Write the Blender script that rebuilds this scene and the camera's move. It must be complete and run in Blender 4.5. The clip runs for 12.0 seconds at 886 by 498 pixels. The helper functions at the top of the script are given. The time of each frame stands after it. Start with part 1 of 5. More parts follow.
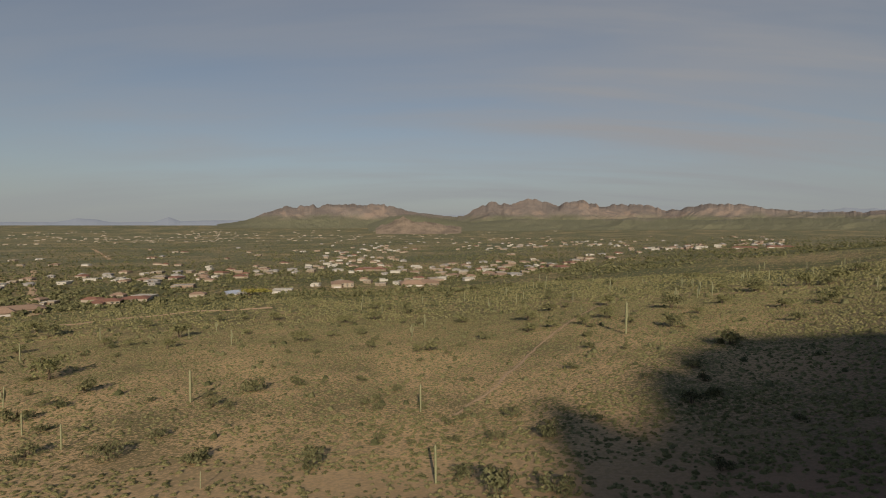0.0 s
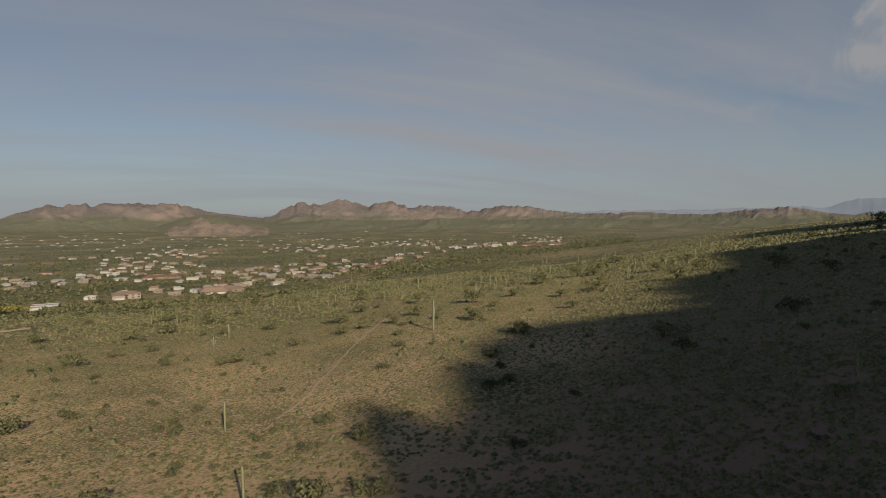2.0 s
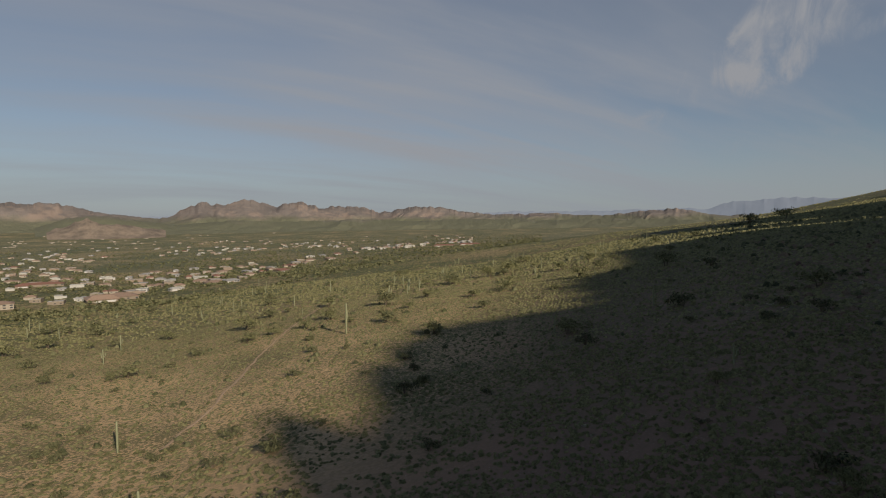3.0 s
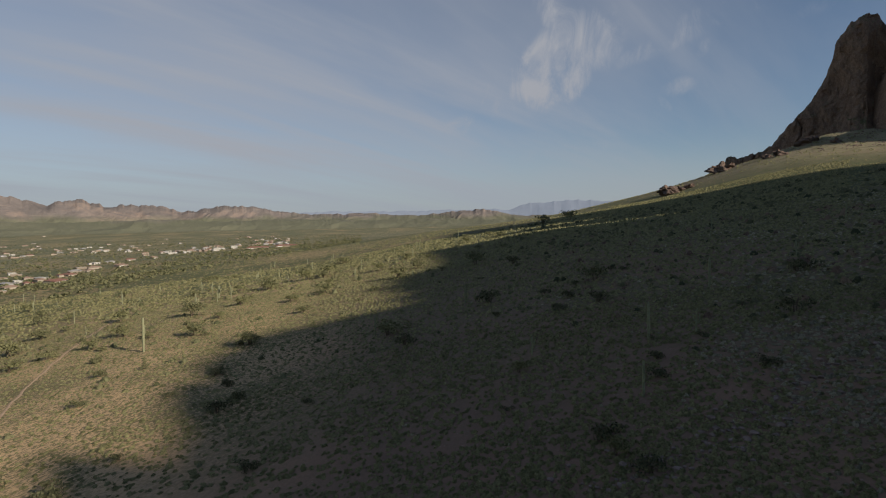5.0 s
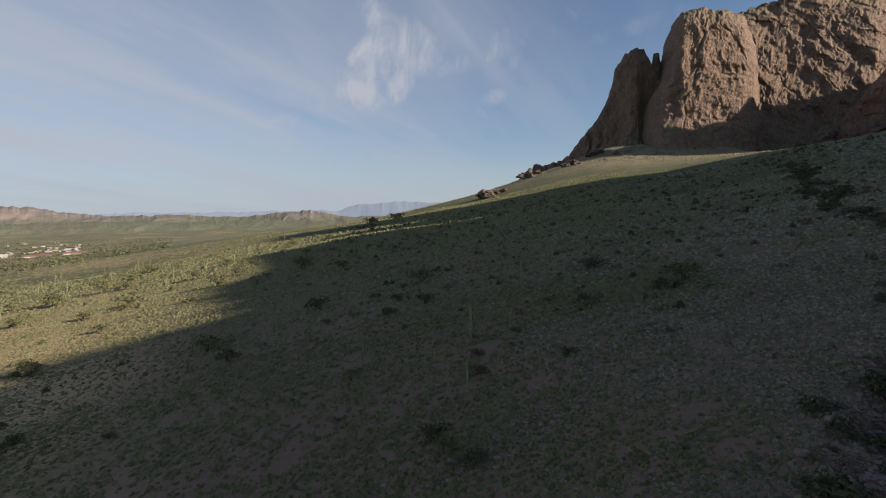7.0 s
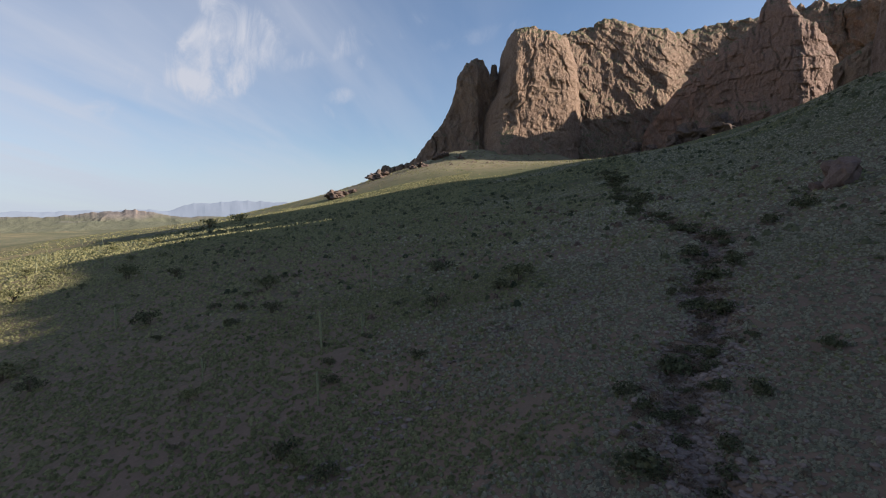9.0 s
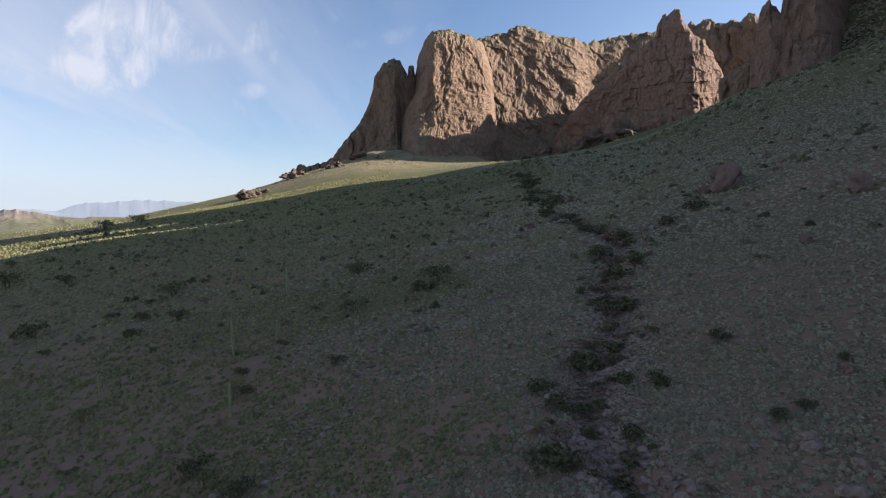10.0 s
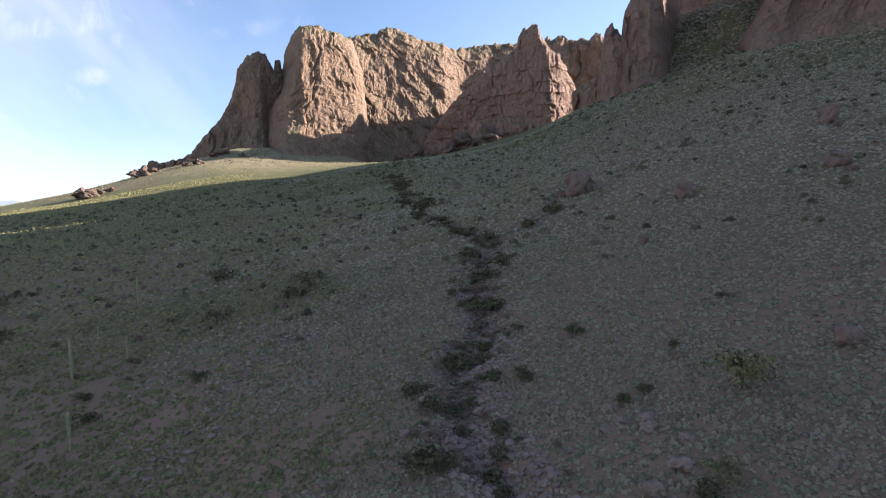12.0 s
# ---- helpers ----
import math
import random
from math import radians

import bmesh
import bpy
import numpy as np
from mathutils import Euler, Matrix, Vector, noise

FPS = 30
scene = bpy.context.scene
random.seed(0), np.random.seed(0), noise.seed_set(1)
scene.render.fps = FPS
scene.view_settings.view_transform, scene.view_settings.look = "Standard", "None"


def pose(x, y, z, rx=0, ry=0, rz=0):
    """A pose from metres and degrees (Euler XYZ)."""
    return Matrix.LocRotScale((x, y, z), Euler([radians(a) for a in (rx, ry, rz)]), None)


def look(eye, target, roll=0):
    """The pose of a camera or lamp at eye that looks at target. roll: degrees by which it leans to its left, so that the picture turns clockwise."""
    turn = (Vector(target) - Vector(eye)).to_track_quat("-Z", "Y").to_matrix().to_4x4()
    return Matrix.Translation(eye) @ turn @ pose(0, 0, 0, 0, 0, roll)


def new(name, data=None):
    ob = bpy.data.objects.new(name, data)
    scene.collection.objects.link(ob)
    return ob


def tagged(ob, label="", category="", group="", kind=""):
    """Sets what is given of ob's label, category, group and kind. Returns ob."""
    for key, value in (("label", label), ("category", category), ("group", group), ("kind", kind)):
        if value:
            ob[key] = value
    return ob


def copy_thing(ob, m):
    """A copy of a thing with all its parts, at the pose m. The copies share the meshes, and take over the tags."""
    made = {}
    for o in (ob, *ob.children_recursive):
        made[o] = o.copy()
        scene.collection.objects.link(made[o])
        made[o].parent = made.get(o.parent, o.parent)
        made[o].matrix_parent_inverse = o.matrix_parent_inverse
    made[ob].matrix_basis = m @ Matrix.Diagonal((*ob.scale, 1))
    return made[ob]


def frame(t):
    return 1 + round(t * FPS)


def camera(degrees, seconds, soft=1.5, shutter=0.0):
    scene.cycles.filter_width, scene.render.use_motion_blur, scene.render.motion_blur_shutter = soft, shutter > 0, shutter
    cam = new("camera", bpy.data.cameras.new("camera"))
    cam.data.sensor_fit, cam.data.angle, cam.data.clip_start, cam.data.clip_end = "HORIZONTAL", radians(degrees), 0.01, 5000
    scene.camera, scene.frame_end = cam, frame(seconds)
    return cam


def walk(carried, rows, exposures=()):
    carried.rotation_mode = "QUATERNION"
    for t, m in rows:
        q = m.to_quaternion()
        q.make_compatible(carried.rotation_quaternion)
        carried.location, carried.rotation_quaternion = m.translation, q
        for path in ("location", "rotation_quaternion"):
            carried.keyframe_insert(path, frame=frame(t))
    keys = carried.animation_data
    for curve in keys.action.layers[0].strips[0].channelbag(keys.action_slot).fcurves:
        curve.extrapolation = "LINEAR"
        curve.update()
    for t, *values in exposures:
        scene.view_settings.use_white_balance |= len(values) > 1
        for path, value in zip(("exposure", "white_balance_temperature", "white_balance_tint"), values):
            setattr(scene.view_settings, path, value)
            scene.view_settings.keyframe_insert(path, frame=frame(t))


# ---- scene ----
# seconds, place of the eye, bearing (clockwise from +y), pitch, lean
PATH = (
    (0.0, 0.00, 0.00, 30.00, -0.00, -2.50, -0.00),
    (0.5, 0.10, -0.03, 30.16, 5.69, -2.47, -0.16),
    (1.0, 0.18, -0.07, 30.33, 10.93, -2.47, -0.23),
    (1.5, 0.23, -0.11, 30.53, 15.79, -2.47, -0.35),
    (2.0, 0.26, -0.16, 30.74, 20.10, -2.50, -0.37),
    (2.5, 0.28, -0.22, 30.97, 24.73, -2.51, -0.47),
    (3.0, 0.27, -0.28, 31.20, 29.44, -2.49, -0.53),
    (5.0, 0.12, -0.57, 32.24, 48.69, -2.73, -0.84),
    (5.5, 0.05, -0.65, 32.50, 53.86, -2.72, -0.92),
    (6.0, -0.02, -0.72, 32.77, 58.48, -2.79, -1.00),
    (6.5, -0.10, -0.80, 33.04, 62.73, -2.87, -1.09),
    (7.0, -0.19, -0.87, 33.30, 66.89, -2.94, -1.21),
    (9.0, -0.53, -1.13, 34.28, 82.91, -3.28, -1.33),
    (9.5, -0.62, -1.18, 34.49, 87.39, -3.36, -1.40),
    (10.0, -0.69, -1.23, 34.69, 91.61, -3.46, -1.39),
    (10.5, -0.76, -1.27, 34.88, 95.75, -3.53, -1.46),
    (11.0, -0.82, -1.30, 35.04, 99.20, -3.59, -1.50),
    (11.5, -0.87, -1.32, 35.18, 101.71, -3.64, -1.46),
    (12.0, -0.91, -1.33, 35.30, 105.15, -3.75, -1.49),
)


def aim(x, y, z, bearing, pitch, lean):
    b, p = radians(bearing), radians(pitch)
    way = Vector((math.sin(b) * math.cos(p), math.cos(b) * math.cos(p), math.sin(p)))
    return look((x, y, z), Vector((x, y, z)) + way, lean)


cam = camera(79.5, 12.0, soft=1.1)
walk(cam, [(row[0], aim(*row[1:])) for row in PATH],
     [(0.0, -0.2, 6600, 10), (2.5, -0.2, 6300, 10), (5.5, 0.18, 6000, 11), (7.0, 0.48, 5950, 12), (9.5, 0.98, 5900, 13), (12.0, 1.72, 5880, 16)])

# ---- light ----
SUN_BEARING, SUN_HEIGHT = 175.5, 23.5
b, e = radians(SUN_BEARING), radians(SUN_HEIGHT)
SUN_WAY = Vector((math.sin(b) * math.cos(e), math.cos(b) * math.cos(e), math.sin(e)))
sun = new("sun", bpy.data.lights.new("sun", "SUN"))
sun.data.energy, sun.data.angle, sun.data.color = 5.0, radians(0.6), (1.0, 0.87, 0.70)
sun.matrix_world = look((0, 0, 600), Vector((0, 0, 600)) - SUN_WAY)

world = bpy.data.worlds.new("sky")
scene.world = world
world.use_nodes = True
wn, wl = world.node_tree.nodes, world.node_tree.links
wn.clear()


sky = wn.new("ShaderNodeTexSky")
sky.sky_type, sky.sun_disc = "NISHITA", False
sky.sun_elevation, sky.sun_rotation = e, b
sky.altitude, sky.air_density, sky.dust_density, sky.ozone_density = 600, 1.0, 0.8, 1.2


def wmath(op, a, c=0.0, clamp=False):
    n = wn.new("ShaderNodeMath")
    n.operation, n.use_clamp = op, clamp
    for v, sock in ((a, n.inputs[0]), (c, n.inputs[1])):
        if isinstance(v, bpy.types.NodeSocket):
            wl.new(v, sock)
        else:
            sock.default_value = v
    return n.outputs[0]


def wband(v, lo, hi, a=0.0, c=1.0):
    n = wn.new("ShaderNodeMapRange")
    n.interpolation_type = "SMOOTHSTEP"
    for key, val in (("From Min", lo), ("From Max", hi), ("To Min", a), ("To Max", c)):
        n.inputs[key].default_value = val
    wl.new(v, n.inputs["Value"])
    return n.outputs["Result"]


def wtoward(bearing, rise):
    """How near a way of the sky lies to a bearing and a rise (its cosine)."""
    n = wn.new("ShaderNodeVectorMath")
    n.operation = "DOT_PRODUCT"
    wl.new(way_of_sky, n.inputs[0])
    bb, rr = radians(bearing), radians(rise)
    n.inputs[1].default_value = (math.sin(bb) * math.cos(rr), math.cos(bb) * math.cos(rr), math.sin(rr))
    return n.outputs["Value"]


def wnoise(vec, scale, detail, rough=0.55, warp=0.0):
    n = wn.new("ShaderNodeTexNoise")
    n.inputs["Scale"].default_value, n.inputs["Detail"].default_value = scale, detail
    n.inputs["Roughness"].default_value, n.inputs["Distortion"].default_value = rough, warp
    wl.new(vec, n.inputs["Vector"])
    return n.outputs["Fac"]


way_of_sky = wn.new("ShaderNodeTexCoord").outputs["Generated"]
sep = wn.new("ShaderNodeSeparateXYZ")
wl.new(way_of_sky, sep.inputs[0])
lift = wmath("ADD", wmath("MAXIMUM", sep.outputs["Z"], 0.0), 0.16)
plane = wn.new("ShaderNodeCombineXYZ")
wl.new(wmath("DIVIDE", sep.outputs["X"], lift), plane.inputs[0])
wl.new(wmath("DIVIDE", sep.outputs["Y"], lift), plane.inputs[1])
turned = wn.new("ShaderNodeMapping")
turned.inputs["Rotation"].default_value = (0, 0, radians(35))
turned.inputs["Scale"].default_value = (0.35, 1.0, 1.0)
wl.new(plane.outputs[0], turned.inputs["Vector"])
# a thin veil of high cloud, thickest to the north-west, with streaks
veil = wmath("ADD", wmath("MULTIPLY", wband(wnoise(turned.outputs[0], 1.3, 5, 0.5, 0.3), 0.30, 0.70), 0.40),
             wband(wtoward(5, 8), 0.15, 0.95, 0.0, 0.34))
# seen more steeply the veil is thinner
veil = wmath("MULTIPLY", veil, wband(sep.outputs["Z"], 0.40, 0.85, 1.0, 0.2))
veil = wmath("MULTIPLY", veil, wband(wtoward(15, 8), 0.1, 0.9, 0.25, 1.0))
# torn cirrus: each patch has a bearing, a rise, half its length and breadth and its tilt, in degrees, and its thickness
def wdot(v, d):
    n = wn.new("ShaderNodeVectorMath")
    n.operation = "DOT_PRODUCT"
    wl.new(v, n.inputs[0])
    n.inputs[1].default_value = d
    return n.outputs["Value"]


def wpatch(bearing, rise, long, broad, tilt):
    """1 in the middle of a long patch of sky, falling to 0 at its rim."""
    bb, rr, tt = radians(bearing), radians(rise), radians(tilt)
    mid = Vector((math.sin(bb) * math.cos(rr), math.cos(bb) * math.cos(rr), math.sin(rr)))
    side = Vector((math.cos(bb), -math.sin(bb), 0))
    up = side.cross(mid)
    along = wmath("DIVIDE", wdot(way_of_sky, side * math.cos(tt) + up * math.sin(tt)), radians(long))
    across = wmath("DIVIDE", wdot(way_of_sky, up * math.cos(tt) - side * math.sin(tt)), radians(broad))
    off = wmath("ADD", wmath("MULTIPLY", along, along), wmath("MULTIPLY", across, across))
    fall = wmath("MULTIPLY", wband(off, 0.0, 1.0, 1.0, 0.0), wband(wdot(way_of_sky, mid), 0.5, 0.8))
    return fall


puff = wn.new("ShaderNodeMapping")
puff.inputs["Rotation"].default_value = (0, radians(-20), radians(28))
puff.inputs["Scale"].default_value = (1.0, 1.0, 0.55)
wl.new(way_of_sky, puff.inputs["Vector"])
wool = wnoise(puff.outputs[0], 13.0, 9, 0.66, 1.4)
torn = 0.0
for patch in ((61.8, 16.2, 7.5, 4.6, 35, 1.0), (59.0, 13.9, 4.2, 2.0, 10, 0.95), (62.0, 19.2, 5.5, 2.2, -50, 0.75), (64.9, 16.6, 3.4, 1.8, 60, 0.55), (54.2, 13.0, 4.0, 2.0, -25, 0.40), (52.4, 10.4, 4.5, 1.6, 0, 0.32), (72.4, 12.7, 2.4, 1.2, 12, 0.42), (71.2, 11.4, 1.4, 0.6, -50, 0.45),
              (74.6, 15.9, 1.4, 0.7, 65, 0.36), (71.5, 16.9, 9.0, 1.3, 17, 0.35), (77.0, 19.0, 9.0, 1.6, 12, 0.3), (61.0, 7.4, 9.0, 1.1, 4, 0.3), (88.0, 18.5, 12.0, 1.2, 8, 0.22)):
    piece = wmath("MULTIPLY", wpatch(*patch[:5]), patch[5])
    torn = wmath("MAXIMUM", piece, torn)
torn = wmath("MULTIPLY", wband(wmath("ADD", wmath("MULTIPLY", torn, 0.75), wmath("MULTIPLY", wmath("SUBTRACT", wool, 0.5), 2.6)), 0.05, 1.25, 0.0, 0.66), wband(torn, 0.0, 0.5))
# long thin streaks
combed = wn.new("ShaderNodeMapping")
combed.inputs["Rotation"].default_value = (0, 0, radians(-62))
combed.inputs["Scale"].default_value = (0.12, 1.0, 1.0)
wl.new(plane.outputs[0], combed.inputs["Vector"])
wisps = wmath("MULTIPLY", wband(wtoward(40, 16), 0.6, 0.95), wband(wnoise(combed.outputs[0], 2.4, 6, 0.55, 0.5), 0.42, 0.75, 0.0, 0.32))
cover = wmath("ADD", veil, wmath("ADD", torn, wisps), True)
tint = wn.new("ShaderNodeMix")
tint.data_type = "RGBA"
wl.new(cover, tint.inputs[0])
wl.new(sky.outputs["Color"], tint.inputs[6])
tint.inputs[7].default_value = (5.0, 5.0, 5.15, 1.0)
# pale haze low over the plain
haze = wn.new("ShaderNodeMix")
haze.data_type = "RGBA"
wl.new(wmath("MULTIPLY", wband(sep.outputs["Z"], 0.0, 0.16, 0.75, 0.0), wband(wtoward(15, 3), -0.3, 0.7, 0.3, 1.0)), haze.inputs[0])
wl.new(tint.outputs[2], haze.inputs[6])
haze.inputs[7].default_value = (4.4, 4.75, 5.1, 1.0)
tint = haze
back = wn.new("ShaderNodeBackground")
back.inputs["Strength"].default_value = 0.07
out = wn.new("ShaderNodeOutputWorld")
wl.new(tint.outputs[2], back.inputs["Color"])
wl.new(back.outputs["Background"], out.inputs["Surface"])

# ---- materials ----
class Mat:
    """A small helper to write node materials."""

    def __init__(self, name, rough=0.9):
        self.mat = bpy.data.materials.new(name)
        self.mat.use_nodes = True
        self.n, self.l = self.mat.node_tree.nodes, self.mat.node_tree.links
        self.bsdf = self.n["Principled BSDF"]
        self.bsdf.inputs["Roughness"].default_value = rough
        self.bsdf.inputs["Specular IOR Level"].default_value = 0.2
        self.geo = self.n.new("ShaderNodeNewGeometry")

    def put(self, value, socket):
        if isinstance(value, bpy.types.NodeSocket):
            self.l.new(value, socket)
        else:
            socket.default_value = value

    def scaled(self, sx, sy, sz):
        m = self.n.new("ShaderNodeMapping")
        m.inputs["Scale"].default_value = (sx, sy, sz)
        self.l.new(self.geo.outputs["Position"], m.inputs["Vector"])
        return m.outputs["Vector"]

    def noise(self, scale, detail=4.0, rough=0.55, vec=None, warp=0.0):
        t = self.n.new("ShaderNodeTexNoise")
        t.inputs["Scale"].default_value, t.inputs["Detail"].default_value = scale, detail
        t.inputs["Roughness"].default_value, t.inputs["Distortion"].default_value = rough, warp
        self.l.new(vec or self.geo.outputs["Position"], t.inputs["Vector"])
        return t.outputs["Fac"]

    def cells(self, scale, vec=None, feature="F1", out="Distance"):
        t = self.n.new("ShaderNodeTexVoronoi")
        t.feature = feature
        t.inputs["Scale"].default_value = scale
        self.l.new(vec or self.geo.outputs["Position"], t.inputs["Vector"])
        return t.outputs[out]

    def band(self, value, lo, hi, a=0.0, c=1.0):
        m = self.n.new("ShaderNodeMapRange")
        m.interpolation_type = "SMOOTHSTEP"
        for key, v in (("From Min", lo), ("From Max", hi), ("To Min", a), ("To Max", c)):
            m.inputs[key].default_value = v
        self.l.new(value, m.inputs["Value"])
        return m.outputs["Result"]

    def maths(self, op, a, c=0.0):
        m = self.n.new("ShaderNodeMath")
        m.operation = op
        self.put(a, m.inputs[0])
        self.put(c, m.inputs[1])
        return m.outputs[0]

    def mix(self, fac, a, c, how="MIX"):
        m = self.n.new("ShaderNodeMix")
        m.data_type, m.blend_type = "RGBA", how
        self.put(fac, m.inputs[0])
        for v, s in ((a, m.inputs[6]), (c, m.inputs[7])):
            self.put((*v, 1.0) if isinstance(v, tuple) else v, s)
        return m.outputs[2]

    def up(self):
        s = self.n.new("ShaderNodeSeparateXYZ")
        self.l.new(self.geo.outputs["Normal"], s.inputs[0])
        return s.outputs["Z"]

    def xyz(self, axis):
        s = self.n.new("ShaderNodeSeparateXYZ")
        self.l.new(self.geo.outputs["Position"], s.inputs[0])
        return s.outputs[axis]

    def distance_from(self, x, y):
        v = self.n.new("ShaderNodeVectorMath")
        v.operation = "SUBTRACT"
        self.l.new(self.geo.outputs["Position"], v.inputs[0])
        v.inputs[1].default_value = (x, y, 0)
        k = self.n.new("ShaderNodeVectorMath")
        k.operation = "MULTIPLY"
        self.l.new(v.outputs[0], k.inputs[0])
        k.inputs[1].default_value = (1, 1, 0)
        q = self.n.new("ShaderNodeVectorMath")
        q.operation = "LENGTH"
        self.l.new(k.outputs[0], q.inputs[0])
        return q.outputs["Value"]

    def island(self):
        return self.geo.outputs["Random Per Island"]

    def each(self):
        return self.n.new("ShaderNodeObjectInfo").outputs["Random"]

    def bump(self, value, distance, strength=1.0):
        m = self.n.new("ShaderNodeBump")
        m.inputs["Distance"].default_value, m.inputs["Strength"].default_value = distance, strength
        self.l.new(value, m.inputs["Height"])
        self.l.new(m.outputs["Normal"], self.bsdf.inputs["Normal"])

    def colour(self, value):
        self.put((*value, 1.0) if isinstance(value, tuple) else value, self.bsdf.inputs["Base Color"])
        return self.mat


def ground_material():
    m = Mat("desert_soil_scrub_shade_haze", 0.95)
    soil = m.mix(m.noise(0.035, 5), (0.68, 0.455, 0.230), (0.58, 0.385, 0.196))
    soil = m.mix(m.band(m.noise(0.9, 4), 0.35, 0.7), soil, (0.58, 0.395, 0.215))
    stones = m.band(m.cells(2.6, out="Distance"), 0.0, 0.25, 1.0, 0.0)
    soil = m.mix(m.maths("MULTIPLY", stones, 0.25), soil, (0.27, 0.225, 0.19))
    # stony reddish soil upslope, its colour also darkened for the slope's shade
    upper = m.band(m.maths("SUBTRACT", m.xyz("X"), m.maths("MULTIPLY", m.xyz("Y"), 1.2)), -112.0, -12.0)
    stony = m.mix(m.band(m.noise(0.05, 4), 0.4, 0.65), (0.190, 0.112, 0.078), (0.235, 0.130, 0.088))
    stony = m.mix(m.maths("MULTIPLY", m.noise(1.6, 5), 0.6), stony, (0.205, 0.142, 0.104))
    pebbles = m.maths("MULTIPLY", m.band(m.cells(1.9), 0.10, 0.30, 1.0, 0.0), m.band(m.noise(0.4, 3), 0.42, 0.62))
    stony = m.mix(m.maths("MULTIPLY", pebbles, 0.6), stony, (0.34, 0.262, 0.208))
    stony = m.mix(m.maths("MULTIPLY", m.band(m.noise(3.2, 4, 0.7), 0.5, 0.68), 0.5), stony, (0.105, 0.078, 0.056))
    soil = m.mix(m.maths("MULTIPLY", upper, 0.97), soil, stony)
    green = m.mix(m.noise(0.02, 4), (0.108, 0.112, 0.042), (0.150, 0.148, 0.058))
    green = m.mix(m.band(m.noise(1.3, 3), 0.35, 0.7), green, (0.06, 0.065, 0.03))
    off = m.distance_from(0.0, 0.0)
    # small herbs and litter between the tufts, a closed cover of scrub farther out
    tuft = m.noise(1.5, 3, 0.65)
    patch = m.noise(0.03, 4, 0.6)
    herbs = m.maths("ADD", tuft, m.maths("MULTIPLY", m.maths("SUBTRACT", patch, 0.5), 0.5))
    herbs = m.maths("MULTIPLY", m.band(herbs, 0.40, 0.58), m.band(off, 60, 120, 0.18, 0.85))
    wide = m.maths("ADD", m.noise(0.22, 3, 0.6), m.maths("MULTIPLY", m.maths("SUBTRACT", m.noise(0.006, 4, 0.6), 0.5), 0.7))
    wide = m.band(wide, 0.34, 0.52, 0.55, 1.0)
    cover = m.mix(m.band(off, 120, 420), herbs, wide)
    # far out the scrub turns greyer, haze put into its colour by distance
    plain = m.mix(m.noise(0.0035, 4, 0.6), (0.100, 0.110, 0.056), (0.150, 0.150, 0.082))
    green = m.mix(m.band(off, 500, 1500), green, plain)
    scree = m.maths("MULTIPLY", m.band(m.distance_from(815, 45), 130, 300, 1.0, 0.0), m.band(m.noise(0.05, 5, 0.65), 0.3, 0.6, 0.3, 1.0))
    green = m.mix(scree, green, (0.255, 0.220, 0.124))
    m.bump(m.maths("ADD", tuft, m.maths("MULTIPLY", m.noise(4.0, 4), 0.3)), 0.10, 0.35)
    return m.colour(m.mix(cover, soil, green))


def rock_material(name, dark, mid, light, scale=1.0):
    m = Mat(name, 0.92)
    streak = m.noise(0.09 * scale, 7, 0.65, m.scaled(1, 1, 0.5), 0.8)
    grain = m.noise(0.5 * scale, 6, 0.65)
    c = m.mix(m.band(streak, 0.32, 0.68), dark, mid)
    c = m.mix(m.maths("MULTIPLY", m.band(grain, 0.45, 0.75), 0.6), c, light)
    layer = m.noise(0.03 * scale, 3, 0.5, m.scaled(0.25, 0.25, 1.6), 0.4)
    c = m.mix(m.maths("MULTIPLY", m.band(layer, 0.5, 0.7), 0.35), c, mid)
    ribs = m.noise(0.36 * scale, 6, 0.65, m.scaled(1, 1, 0.55), 0.9)
    joint = m.band(m.cells(0.13 * scale, m.scaled(1, 1, 0.35), "DISTANCE_TO_EDGE"), 0.0, 0.05, 1.0, 0.0)
    c = m.mix(m.maths("MULTIPLY", m.band(ribs, 0.5, 0.28), 0.55), c, tuple(0.75 * v for v in dark))
    c = m.mix(m.maths("MULTIPLY", joint, 0.2), c, tuple(0.6 * v for v in dark))
    scrub = m.maths("MULTIPLY", m.band(m.up(), 0.55, 0.8), m.band(m.noise(0.25 * scale, 4), 0.35, 0.55))
    c = m.mix(scrub, c, (0.12, 0.125, 0.055))
    m.bump(m.maths("ADD", grain, m.maths("ADD", m.maths("MULTIPLY", streak, 1.0), m.maths("MULTIPLY", ribs, 1.6))), 2.0 / scale, 0.9)
    return m.colour(c)


MAT_GROUND = ground_material()
MAT_RED_CLIFF = rock_material("reddish_tuff", (0.205, 0.126, 0.094), (0.305, 0.198, 0.146), (0.41, 0.30, 0.222), 1.7)
MAT_CLIFF = rock_material("weathered_tuff", (0.205, 0.132, 0.092), (0.305, 0.205, 0.138), (0.405, 0.302, 0.208))


